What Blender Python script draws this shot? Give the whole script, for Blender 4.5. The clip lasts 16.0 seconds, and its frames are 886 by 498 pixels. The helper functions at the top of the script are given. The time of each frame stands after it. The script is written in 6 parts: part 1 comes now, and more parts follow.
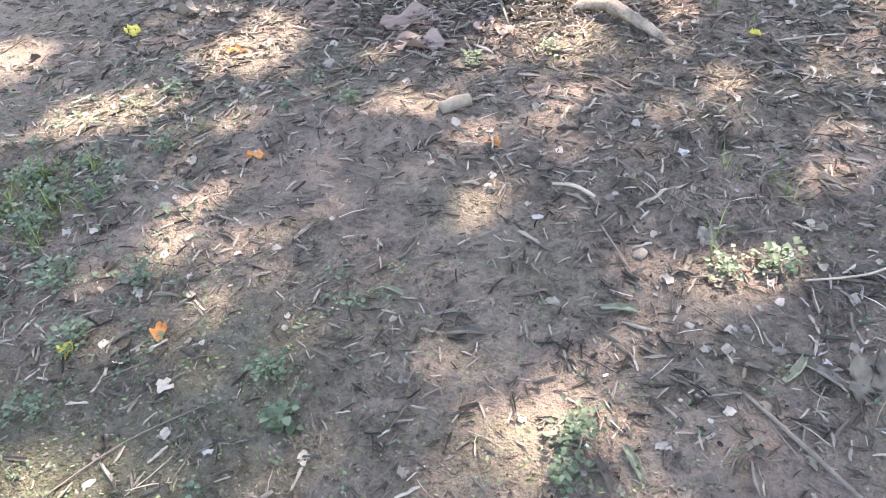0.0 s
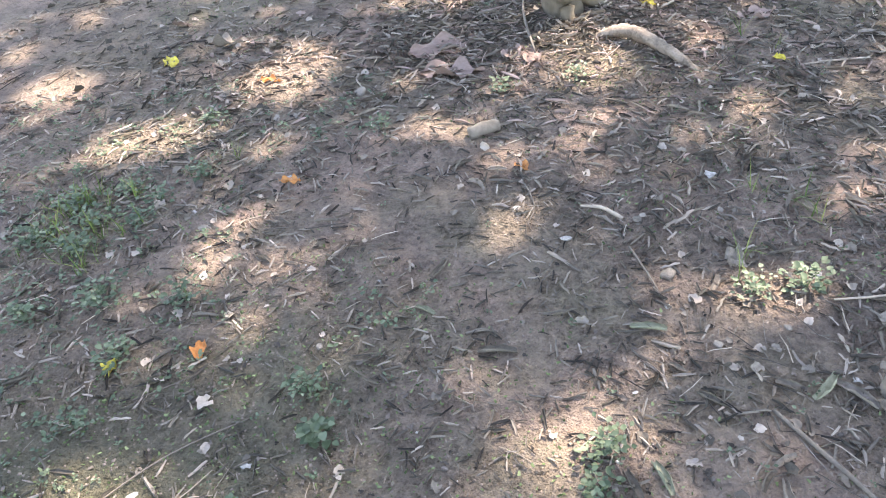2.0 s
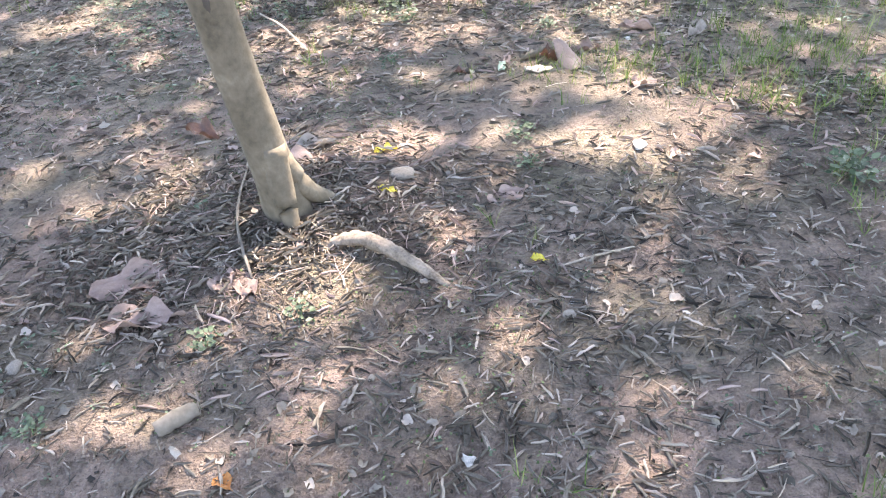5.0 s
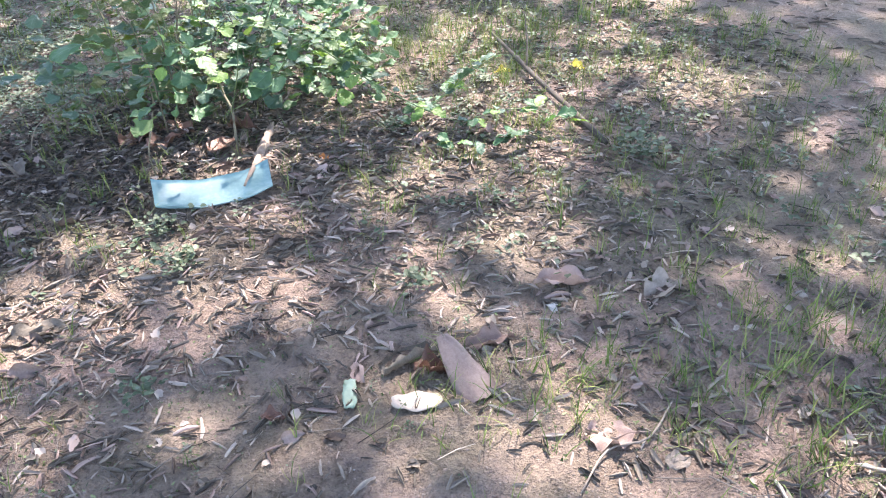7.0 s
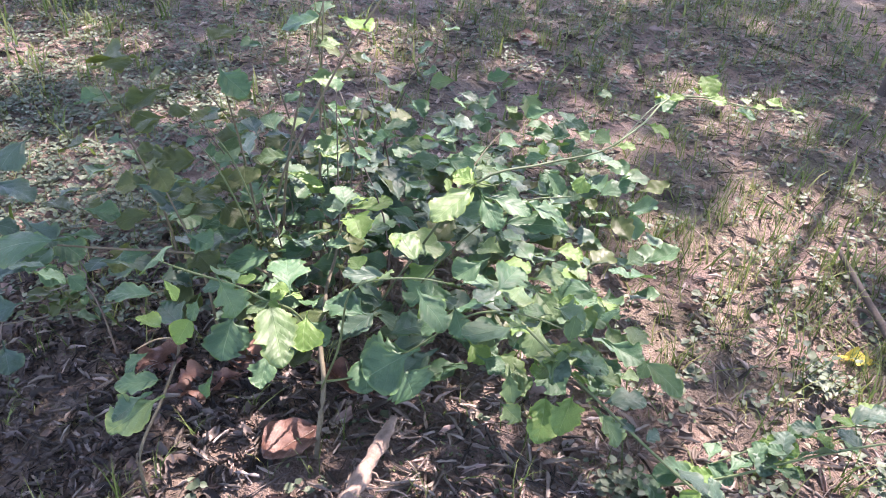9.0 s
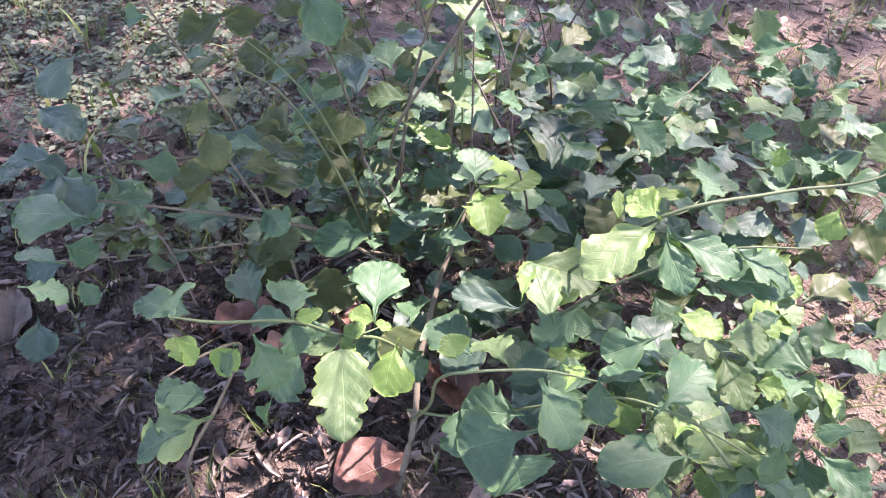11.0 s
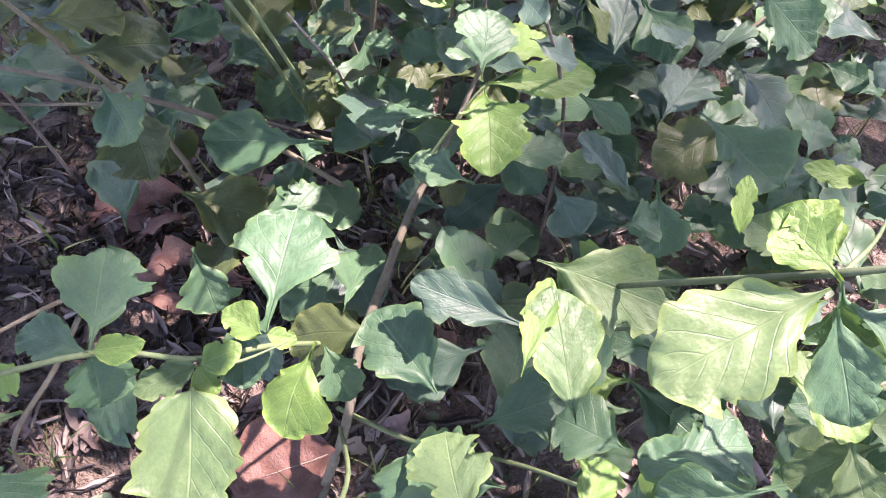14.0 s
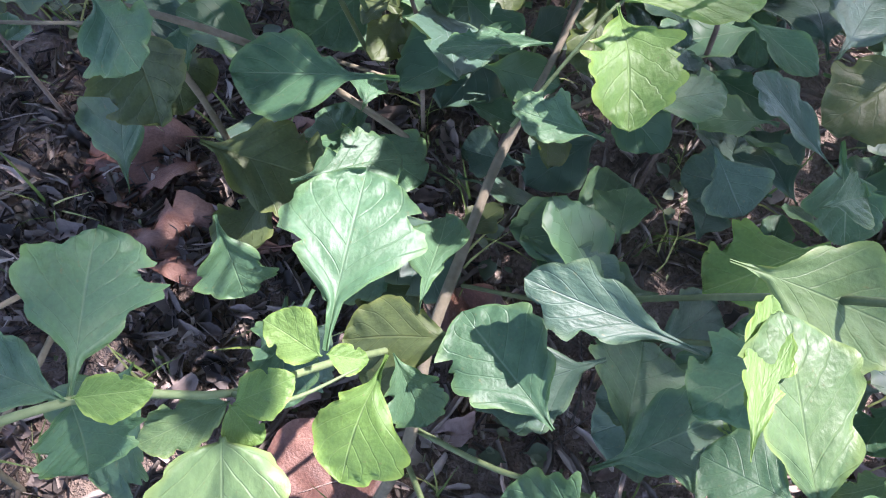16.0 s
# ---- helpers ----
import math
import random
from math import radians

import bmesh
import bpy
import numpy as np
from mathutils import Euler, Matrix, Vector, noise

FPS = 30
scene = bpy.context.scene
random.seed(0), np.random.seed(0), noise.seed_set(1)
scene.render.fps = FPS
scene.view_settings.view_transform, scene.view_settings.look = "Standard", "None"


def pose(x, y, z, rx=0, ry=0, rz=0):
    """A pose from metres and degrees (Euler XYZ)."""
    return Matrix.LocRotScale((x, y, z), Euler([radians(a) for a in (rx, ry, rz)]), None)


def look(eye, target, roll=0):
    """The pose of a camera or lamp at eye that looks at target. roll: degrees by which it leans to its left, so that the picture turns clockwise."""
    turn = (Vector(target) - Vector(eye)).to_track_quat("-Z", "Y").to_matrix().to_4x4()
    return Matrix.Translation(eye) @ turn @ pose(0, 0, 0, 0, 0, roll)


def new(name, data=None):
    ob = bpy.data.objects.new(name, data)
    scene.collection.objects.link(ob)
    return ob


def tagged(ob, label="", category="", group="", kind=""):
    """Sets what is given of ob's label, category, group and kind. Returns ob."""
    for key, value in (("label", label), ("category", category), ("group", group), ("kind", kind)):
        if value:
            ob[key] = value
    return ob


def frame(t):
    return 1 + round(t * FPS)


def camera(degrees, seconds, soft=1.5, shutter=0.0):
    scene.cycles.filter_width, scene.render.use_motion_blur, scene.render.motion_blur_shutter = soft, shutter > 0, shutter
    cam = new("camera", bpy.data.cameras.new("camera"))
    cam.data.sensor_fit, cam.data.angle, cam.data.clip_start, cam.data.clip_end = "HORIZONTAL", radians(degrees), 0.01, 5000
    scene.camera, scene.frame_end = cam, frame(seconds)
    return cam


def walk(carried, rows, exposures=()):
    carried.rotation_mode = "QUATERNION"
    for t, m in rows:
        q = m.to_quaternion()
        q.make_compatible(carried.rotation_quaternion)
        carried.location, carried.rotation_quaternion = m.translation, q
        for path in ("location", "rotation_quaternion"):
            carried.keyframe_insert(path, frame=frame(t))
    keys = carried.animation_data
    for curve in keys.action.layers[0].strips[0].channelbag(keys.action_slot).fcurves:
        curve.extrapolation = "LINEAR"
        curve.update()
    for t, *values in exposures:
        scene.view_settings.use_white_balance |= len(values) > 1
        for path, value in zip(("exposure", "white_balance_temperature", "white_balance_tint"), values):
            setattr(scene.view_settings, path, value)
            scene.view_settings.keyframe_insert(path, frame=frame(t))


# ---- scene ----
cam = camera(60.7, 16.0, soft=1.05)
PATH = [
    (0, (0.002, -0.001, 1.354), (-0.119, 1.459, -0.008), -6.3),
    (0.5, (0.0, -0.003, 1.352), (-0.118, 1.464, -0.001), -6.4),
    (1, (-0.013, -0.03, 1.375), (-0.19, 1.455, 0.047), -8.3),
    (1.5, (-0.016, -0.043, 1.385), (-0.2, 1.456, 0.074), -8.0),
    (2, (-0.01, -0.046, 1.373), (-0.193, 1.461, 0.071), -7.9),
    (2.5, (-0.014, -0.025, 1.368), (-0.196, 1.486, 0.07), -8.4),
    (3, (0.003, 0.026, 1.375), (-0.174, 1.564, 0.108), -11.7),
    (3.2, (0.028, 0.075, 1.382), (-0.127, 1.644, 0.151), -12.8),
    (5.3, (0.462, 0.927, 1.431), (0.797, 2.52, 0.269), -3.7),
    (5.5, (0.514, 1.08, 1.44), (0.874, 2.684, 0.301), -2.5),
    (5.7, (0.552, 1.246, 1.412), (0.978, 2.838, 0.279), -1.5),
    (6, (0.6, 1.529, 1.388), (1.241, 3.047, 0.254), -0.5),
    (6.5, (0.737, 2.003, 1.329), (1.433, 3.503, 0.205), -2.5),
    (7, (0.926, 2.513, 1.369), (1.622, 4.023, 0.258), -1.5),
    (7.5, (1.075, 3.02, 1.308), (1.752, 4.555, 0.218), 3.6),
    (8, (1.267, 3.504, 1.296), (1.666, 5.13, 0.202), 2.3),
    (8.5, (1.39, 3.922, 1.323), (1.682, 5.578, 0.24), 1.9),
    (9, (1.434, 4.323, 1.295), (1.661, 5.955, 0.161), 4.5),
    (9.5, (1.5, 4.66, 1.26), (1.37, 6.197, -0.012), 0.3),
    (11.8, (1.465, 4.881, 1.226), (1.276, 6.188, -0.275), 2.8),
    (12, (1.461, 4.886, 1.211), (1.27, 6.195, -0.289), 3.2),
    (12.5, (1.453, 4.932, 1.195), (1.325, 6.217, -0.333), 4.2),
    (13, (1.481, 5.109, 1.131), (1.331, 6.261, -0.497), 5.1),
    (13.5, (1.496, 5.249, 1.061), (1.302, 6.233, -0.668), 5.1),
    (14, (1.46, 5.304, 0.971), (1.35, 6.185, -0.822), 9.3),
    (14.5, (1.431, 5.298, 0.886), (1.36, 6.069, -0.958), 11.6),
    (15, (1.401, 5.295, 0.838), (1.336, 6.025, -1.023), 12.0),
    (15.5, (1.382, 5.339, 0.811), (1.311, 6.072, -1.049), 12.1),
    (16, (1.371, 5.388, 0.808), (1.291, 6.13, -1.047), 11.5),
]
walk(cam, [(t, look(eye, target, roll)) for t, eye, target, roll in PATH],
     exposures=[(0, 3.34, 7700, 14), (1, 3.25, 7700, 14), (2.2, 3.15, 7700, 14), (5.7, 3.26, 7300, 15), (6.5, 3.12, 7000, 15), (7, 2.97, 6900, 18), (8, 2.82, 6800, 28), (8.5, 2.68, 7000, 29), (9.5, 2.66, 6800, 37), (12, 2.82, 6800, 42), (14, 2.73, 6850, 43), (15, 2.57, 6700, 38), (16, 2.57, 6250, 30)])

# ---- light ----
SUN_AZ, SUN_EL = radians(38), radians(58)
SUN = Vector((math.sin(SUN_AZ) * math.cos(SUN_EL), math.cos(SUN_AZ) * math.cos(SUN_EL), math.sin(SUN_EL)))
world = bpy.data.worlds.new("sky")
scene.world = world
world.use_nodes = True
wn = world.node_tree.nodes
sky = wn.new("ShaderNodeTexSky")
sky.sky_type, sky.sun_disc = "NISHITA", False
sky.sun_elevation, sky.sun_rotation = SUN_EL, SUN_AZ
wn["Background"].inputs["Strength"].default_value = 0.15
world.node_tree.links.new(sky.outputs[0], wn["Background"].inputs["Color"])
lamp = bpy.data.lights.new("sun", "SUN")
lamp.energy, lamp.angle, lamp.color = 4.0, radians(0.9), (1.0, 0.965, 0.93)
sun = new("sun", lamp)
sun.matrix_world = look(SUN * 30, (0, 0, 0))

# ---- materials ----


def nodes(name):
    m = bpy.data.materials.new(name)
    m.use_nodes = True
    n, l = m.node_tree.nodes, m.node_tree.links
    return m, n, l, n["Principled BSDF"]


def noise_tex(n, l, vec, scale, detail=4.0, rough=0.6):
    t = n.new("ShaderNodeTexNoise")
    t.inputs["Scale"].default_value, t.inputs["Detail"].default_value, t.inputs["Roughness"].default_value = scale, detail, rough
    l.new(vec, t.inputs["Vector"])
    return t.outputs["Fac"]


def ramp(n, l, fac, stops):
    r = n.new("ShaderNodeValToRGB")
    e = r.color_ramp.elements
    while len(e) < len(stops):
        e.new(0.5)
    for k, (p, c) in zip(e, stops):
        k.position, k.color = p, (*c, 1)
    l.new(fac, r.inputs[0])
    return r.outputs[0]


def mix(n, l, kind, fac, a, b):
    x = n.new("ShaderNodeMix")
    x.data_type, x.blend_type = "RGBA", kind
    for sock, v in ((x.inputs[0], fac), (x.inputs[6], a), (x.inputs[7], b)):
        if isinstance(v, (int, float)):
            sock.default_value = v
        elif isinstance(v, tuple):
            sock.default_value = (*v, 1)
        else:
            l.new(v, sock)
    return x.outputs[2]


def calc(n, l, op, a, b=0.0, clamp=False):
    x = n.new("ShaderNodeMath")
    x.operation, x.use_clamp = op, clamp
    for sock, v in zip(x.inputs, (a, b)):
        if isinstance(v, (int, float)):
            sock.default_value = v
        else:
            l.new(v, sock)
    return x.outputs[0]


def bump(n, l, p, height, strength, distance):
    b = n.new("ShaderNodeBump")
    b.inputs["Strength"].default_value, b.inputs["Distance"].default_value = strength, distance
    l.new(height, b.inputs["Height"])
    l.new(b.outputs[0], p.inputs["Normal"])


def surface(name, stops, scale, fine, rough=0.85, relief=0.4, distance=0.003, vary="", spread=0.35, spec=0.25, thin=0.0):
    """Two scales of mottling over a ramp of colours; vary: island or object, brightness differing piece by piece."""
    m, n, l, p = nodes(name)
    co = n.new("ShaderNodeTexCoord").outputs["Object"] if vary != "island" else n.new("ShaderNodeNewGeometry").outputs["Position"]
    coarse, grain = noise_tex(n, l, co, scale), noise_tex(n, l, co, fine, 3.0)
    fac = calc(n, l, "ADD", calc(n, l, "MULTIPLY", coarse, 0.65), calc(n, l, "MULTIPLY", grain, 0.35))
    if vary:
        if vary == "island":
            rnd = n.new("ShaderNodeNewGeometry").outputs["Random Per Island"]
        else:
            rnd = n.new("ShaderNodeObjectInfo").outputs["Random"]
        fac = calc(n, l, "ADD", fac, calc(n, l, "MULTIPLY", calc(n, l, "SUBTRACT", rnd, 0.5), spread), True)
    col = ramp(n, l, fac, stops)
    l.new(col, p.inputs["Base Color"])
    p.inputs["Roughness"].default_value, p.inputs["Specular IOR Level"].default_value = rough, spec
    bump(n, l, p, grain, relief, distance)
    if thin:
        t = n.new("ShaderNodeBsdfTranslucent")
        l.new(col, t.inputs["Color"])
        s = n.new("ShaderNodeMixShader")
        s.inputs[0].default_value = thin
        l.new(p.outputs[0], s.inputs[1])
        l.new(t.outputs[0], s.inputs[2])
        l.new(s.outputs[0], n["Material Output"].inputs[0])
    return m


def leaf_material(name, dark, light, rib, thin=0.3, rough=0.5):
    """A leaf blade: midrib and side veins run along its UV, mottled and a little translucent."""
    m, n, l, p = nodes(name)
    uv = n.new("ShaderNodeTexCoord")
    sep = n.new("ShaderNodeSeparateXYZ")
    l.new(uv.outputs["UV"], sep.inputs[0])
    u = calc(n, l, "ABSOLUTE", calc(n, l, "SUBTRACT", sep.outputs[0], 0.5))
    mid = calc(n, l, "SUBTRACT", 1.0, calc(n, l, "DIVIDE", u, 0.016), True)
    wave = calc(n, l, "FRACT", calc(n, l, "MULTIPLY", calc(n, l, "SUBTRACT", sep.outputs[1], calc(n, l, "MULTIPLY", u, 0.75)), 6.5))
    side = calc(n, l, "SUBTRACT", 1.0, calc(n, l, "DIVIDE", calc(n, l, "ABSOLUTE", calc(n, l, "SUBTRACT", wave, 0.5)), 0.06), True)
    vein = calc(n, l, "MAXIMUM", mid, calc(n, l, "MULTIPLY", side, 0.30))
    coarse = noise_tex(n, l, uv.outputs["Object"], 2.5)
    grain = noise_tex(n, l, uv.outputs["Object"], 30.0, 3.0)
    rnd = n.new("ShaderNodeObjectInfo").outputs["Random"]
    fac = calc(n, l, "ADD", calc(n, l, "MULTIPLY", coarse, 0.7), calc(n, l, "MULTIPLY", rnd, 0.35))
    col = ramp(n, l, fac, ((0.2, dark), (0.85, light)))
    col = mix(n, l, "MULTIPLY", 0.35, col, ramp(n, l, grain, ((0.3, (0.6, 0.6, 0.6)), (0.7, (1.2, 1.2, 1.2)))))
    col = mix(n, l, "MIX", calc(n, l, "MULTIPLY", vein, 0.38), col, rib)
    rim = ramp(n, l, calc(n, l, "ADD", u, calc(n, l, "MULTIPLY", coarse, 0.12)), ((0.46, (0.0, 0.0, 0.0)), (0.58, (0.45, 0.45, 0.45))))
    col = mix(n, l, "MIX", rim, col, mix(n, l, "MULTIPLY", 1.0, light, (1.6, 1.35, 0.7)))
    spots = noise_tex(n, l, uv.outputs["Object"], 16.0, 2.0)
    col = mix(n, l, "MIX", ramp(n, l, spots, ((0.66, (0.0, 0.0, 0.0)), (0.74, (0.45, 0.45, 0.45)))), col, (0.13, 0.12, 0.05))
    l.new(col, p.inputs["Base Color"])
    p.inputs["Roughness"].default_value, p.inputs["Specular IOR Level"].default_value = rough, 0.36
    quilt = noise_tex(n, l, uv.outputs["Object"], 8.0, 2.0)
    bump(n, l, p, calc(n, l, "ADD", calc(n, l, "MULTIPLY", quilt, 0.9), calc(n, l, "SUBTRACT", calc(n, l, "MULTIPLY", grain, 0.3), vein)), 0.42, 0.003)
    t = n.new("ShaderNodeBsdfTranslucent")
    l.new(mix(n, l, "MULTIPLY", 1.0, col, (1.3, 1.25, 0.5)), t.inputs["Color"])
    s = n.new("ShaderNodeMixShader")
    s.inputs[0].default_value = thin
    l.new(p.outputs[0], s.inputs[1])
    l.new(t.outputs[0], s.inputs[2])
    l.new(s.outputs[0], n["Material Output"].inputs[0])
    return m


def soil_material():
    m, n, l, p = nodes("soil")
    co = n.new("ShaderNodeNewGeometry").outputs["Position"]
    wide, mid_n, fine = noise_tex(n, l, co, 1.3, 5.0), noise_tex(n, l, co, 9.0, 4.0, 0.5), noise_tex(n, l, co, 160.0, 4.0)
    col = ramp(n, l, wide, ((0.3, (0.140, 0.109, 0.089)), (0.5, (0.222, 0.167, 0.138)), (0.72, (0.335, 0.240, 0.206))))
    col = mix(n, l, "MULTIPLY", 0.7, col, ramp(n, l, mid_n, ((0.28, (0.58, 0.58, 0.58)), (0.62, (1.18, 1.15, 1.12)))))
    col = mix(n, l, "MULTIPLY", 0.55, col, ramp(n, l, fine, ((0.3, (0.6, 0.6, 0.6)), (0.7, (1.25, 1.25, 1.25)))))
    algae = noise_tex(n, l, co, 1.1, 6.0, 0.65)
    col = mix(n, l, "MIX", ramp(n, l, algae, ((0.45, (0.0, 0.0, 0.0)), (0.66, (0.70, 0.70, 0.70)))), col, mix(n, l, "MIX", mid_n, (0.088, 0.084, 0.052), (0.200, 0.178, 0.124)))
    off = n.new("ShaderNodeVectorMath")
    off.operation = "DISTANCE"
    off.inputs[1].default_value = (-0.9, 0.75, 0.0)
    l.new(co, off.inputs[0])
    damp = calc(n, l, "ADD", calc(n, l, "SUBTRACT", 1.0, calc(n, l, "DIVIDE", off.outputs["Value"], 1.1)), calc(n, l, "MULTIPLY", calc(n, l, "SUBTRACT", algae, 0.5), 2.2), True)
    col = mix(n, l, "MIX", calc(n, l, "MULTIPLY", damp, 0.92), col, mix(n, l, "MIX", mid_n, (0.056, 0.056, 0.034), (0.145, 0.132, 0.092)))
    clod = noise_tex(n, l, co, 48.0, 5.0, 0.65)
    # shade in the pits between clods is put into the colour here
    col = mix(n, l, "MULTIPLY", 0.7, col, ramp(n, l, clod, ((0.34, (0.48, 0.47, 0.46)), (0.48, (0.98, 0.97, 0.95)), (0.68, (1.2, 1.17, 1.14)))))
    l.new(col, p.inputs["Base Color"])
    p.inputs["Roughness"].default_value, p.inputs["Specular IOR Level"].default_value = 0.9, 0.2
    bump(n, l, p, calc(n, l, "ADD", calc(n, l, "ADD", fine, calc(n, l, "MULTIPLY", clod, 2.0)), calc(n, l, "MULTIPLY", mid_n, 2.6)), 1.0, 0.020)
    return m


SOIL = soil_material()
CRUMB = surface("soil_crumb", ((0.1, (0.10, 0.080, 0.062)), (0.5, (0.175, 0.136, 0.110)), (0.9, (0.25, 0.19, 0.155))), 3.0, 220.0, 0.9, 0.5, 0.002, "island", 0.28)
FAR_BARK = surface("dark_bark", ((0.3, (0.03, 0.024, 0.02)), (0.7, (0.085, 0.07, 0.058))), 6.0, 60.0, 0.9, 0.6, 0.005)
BARK = surface("bark", ((0.30, (0.045, 0.036, 0.024)), (0.43, (0.088, 0.070, 0.049)), (0.56, (0.125, 0.100, 0.072)), (0.72, (0.19, 0.155, 0.115))), 5.0, 38.0, 0.85, 0.45, 0.006)
ROOT_BARK = surface("root_bark", ((0.35, (0.085, 0.065, 0.05)), (0.62, (0.27, 0.21, 0.165))), 14.0, 120.0, 0.9, 0.7, 0.005)
LITTER = surface("dry_litter", ((0.10, (0.050, 0.043, 0.034)), (0.40, (0.130, 0.108, 0.086)), (0.66, (0.215, 0.180, 0.147)), (0.95, (0.36, 0.298, 0.25))), 9.0, 220.0, 0.75, 0.5, 0.002, "island", 0.95, thin=0.10)
DEAD = surface("dead_leaf", ((0.2, (0.064, 0.054, 0.042)), (0.5, (0.145, 0.121, 0.096)), (0.8, (0.28, 0.230, 0.19))), 5.0, 60.0, 0.7, 0.5, 0.003, "object", 0.5, thin=0.15)
PINK_DEAD = surface("pinkish_dead_leaf", ((0.25, (0.135, 0.09, 0.075)), (0.75, (0.30, 0.215, 0.183))), 5.0, 50.0, 0.7, 0.4, 0.003, "object", 0.3, thin=0.12)
RED_DEAD = surface("reddish_dead_leaf", ((0.25, (0.040, 0.020, 0.014)), (0.5, (0.105, 0.047, 0.030)), (0.8, (0.23, 0.12, 0.080))), 4.0, 45.0, 0.5, 0.4, 0.003, "object", 0.3, 0.4, thin=0.15)
PINK_LITTER = surface("pinkish_litter", ((0.10, (0.05, 0.037, 0.03)), (0.5, (0.17, 0.12, 0.10)), (0.9, (0.36, 0.265, 0.228))), 7.0, 160.0, 0.75, 0.5, 0.002, "island", 0.9, thin=0.12)
DARK_BITS = surface("dark_twig", ((0.15, (0.03, 0.025, 0.022)), (0.5, (0.09, 0.075, 0.062)), (0.9, (0.22, 0.185, 0.155))), 9.0, 150.0, 0.85, 0.5, 0.002, "island", 0.8)
# dark litter tone: deep shade under the shrub is put into this colour
SHADE_DARK_LITTER = surface("damp_litter", ((0.15, (0.020, 0.016, 0.013)), (0.5, (0.058, 0.046, 0.038)), (0.9, (0.17, 0.135, 0.113))), 9.0, 150.0, 0.6, 0.5, 0.002, "island", 0.8)
MOSS = surface("moss", ((0.15, (0.038, 0.054, 0.020)), (0.5, (0.082, 0.108, 0.044)), (0.9, (0.18, 0.205, 0.10))), 9.0, 150.0, 0.9, 0.3, 0.001, "island", 0.8)
GREEN_DRY = surface("greenish_dry_leaf", ((0.2, (0.07, 0.075, 0.045)), (0.5, (0.14, 0.14, 0.09)), (0.8, (0.24, 0.235, 0.165))), 5.0, 60.0, 0.7, 0.5, 0.003, "object", 0.4)
FOLDED = surface("folded_dead_leaf", ((0.30, (0.135, 0.095, 0.080)), (0.5, (0.195, 0.140, 0.120)), (0.72, (0.27, 0.20, 0.172))), 9.0, 110.0, 0.75, 0.4, 0.003, thin=0.08)
ORANGE = surface("orange_leaf", ((0.3, (0.30, 0.11, 0.035)), (0.7, (0.50, 0.23, 0.08))), 6.0, 60.0, 0.6, 0.3, 0.002, "object", 0.2, thin=0.2)
YELLOW = surface("yellow_leaf", ((0.3, (0.40, 0.30, 0.03)), (0.7, (0.60, 0.52, 0.11))), 6.0, 60.0, 0.55, 0.3, 0.002, "object", 0.2, thin=0.25)
STRAW = surface("straw", ((0.2, (0.14, 0.11, 0.085)), (0.6, (0.31, 0.25, 0.195)), (0.85, (0.47, 0.40, 0.325))), 8.0, 120.0, 0.8, 0.4, 0.002, "island", 0.7)
TWIG = surface("twig_bark", ((0.25, (0.06, 0.048, 0.04)), (0.6, (0.16, 0.13, 0.105)), (0.85, (0.27, 0.23, 0.19))), 20.0, 150.0, 0.85, 0.6, 0.003, "object", 0.5)
PALE_WOOD = surface("pale_dead_wood", ((0.3, (0.13, 0.090, 0.066)), (0.7, (0.35, 0.262, 0.205))), 12.0, 120.0, 0.85, 0.6, 0.004)
STONE = surface("stone", ((0.25, (0.09, 0.075, 0.062)), (0.7, (0.22, 0.185, 0.155))), 12.0, 150.0, 0.8, 0.5, 0.002, "object", 0.3)
WHITE_BIT = surface("white_shell", ((0.3, (0.16, 0.145, 0.13)), (0.7, (0.44, 0.41, 0.375))), 14.0, 120.0, 0.7, 0.4, 0.002, "object", 0.2)
PLASTIC = surface("weathered_blue_plastic", ((0.3, (0.070, 0.150, 0.155)), (0.5, (0.110, 0.205, 0.210)), (0.7, (0.20, 0.295, 0.30))), 4.0, 60.0, 0.45, 0.25, 0.002, spec=0.45)
GREEN_PLASTIC = surface("pale_green_plastic", ((0.25, (0.12, 0.17, 0.125)), (0.75, (0.22, 0.28, 0.21))), 8.0, 70.0, 0.5, 0.3, 0.002)
PAPER = surface("dirty_paper", ((0.3, (0.17, 0.145, 0.12)), (0.7, (0.35, 0.305, 0.26))), 9.0, 90.0, 0.8, 0.4, 0.002)
CROWN = surface("crown_leaf", ((0.3, (0.03, 0.06, 0.012)), (0.7, (0.07, 0.12, 0.03))), 2.0, 20.0, 0.5, 0.2, 0.002, "island", 0.4, thin=0.3)
GRASS = surface("grass_blade", ((0.15, (0.05, 0.085, 0.018)), (0.5, (0.10, 0.15, 0.035)), (0.85, (0.24, 0.25, 0.09))), 5.0, 80.0, 0.6, 0.2, 0.001, "island", 0.8, thin=0.25)
WEED = surface("weed_leaf", ((0.15, (0.036, 0.056, 0.030)), (0.5, (0.066, 0.094, 0.050)), (0.85, (0.135, 0.165, 0.100))), 5.0, 80.0, 0.55, 0.2, 0.001, "island", 0.7, 0.4, thin=0.25)
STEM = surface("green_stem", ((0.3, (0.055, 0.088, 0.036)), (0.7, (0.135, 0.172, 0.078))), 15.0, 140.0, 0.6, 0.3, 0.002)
# green_stem again, with the shade on two branches put into the colour
SHADED_STEM = surface("shaded_green_stem", ((0.3, (0.032, 0.050, 0.022)), (0.7, (0.082, 0.108, 0.050))), 15.0, 140.0, 0.6, 0.3, 0.002)
WOODY = surface("woody_stem", ((0.3, (0.07, 0.062, 0.037)), (0.7, (0.18, 0.158, 0.11))), 15.0, 140.0, 0.8, 0.5, 0.002)
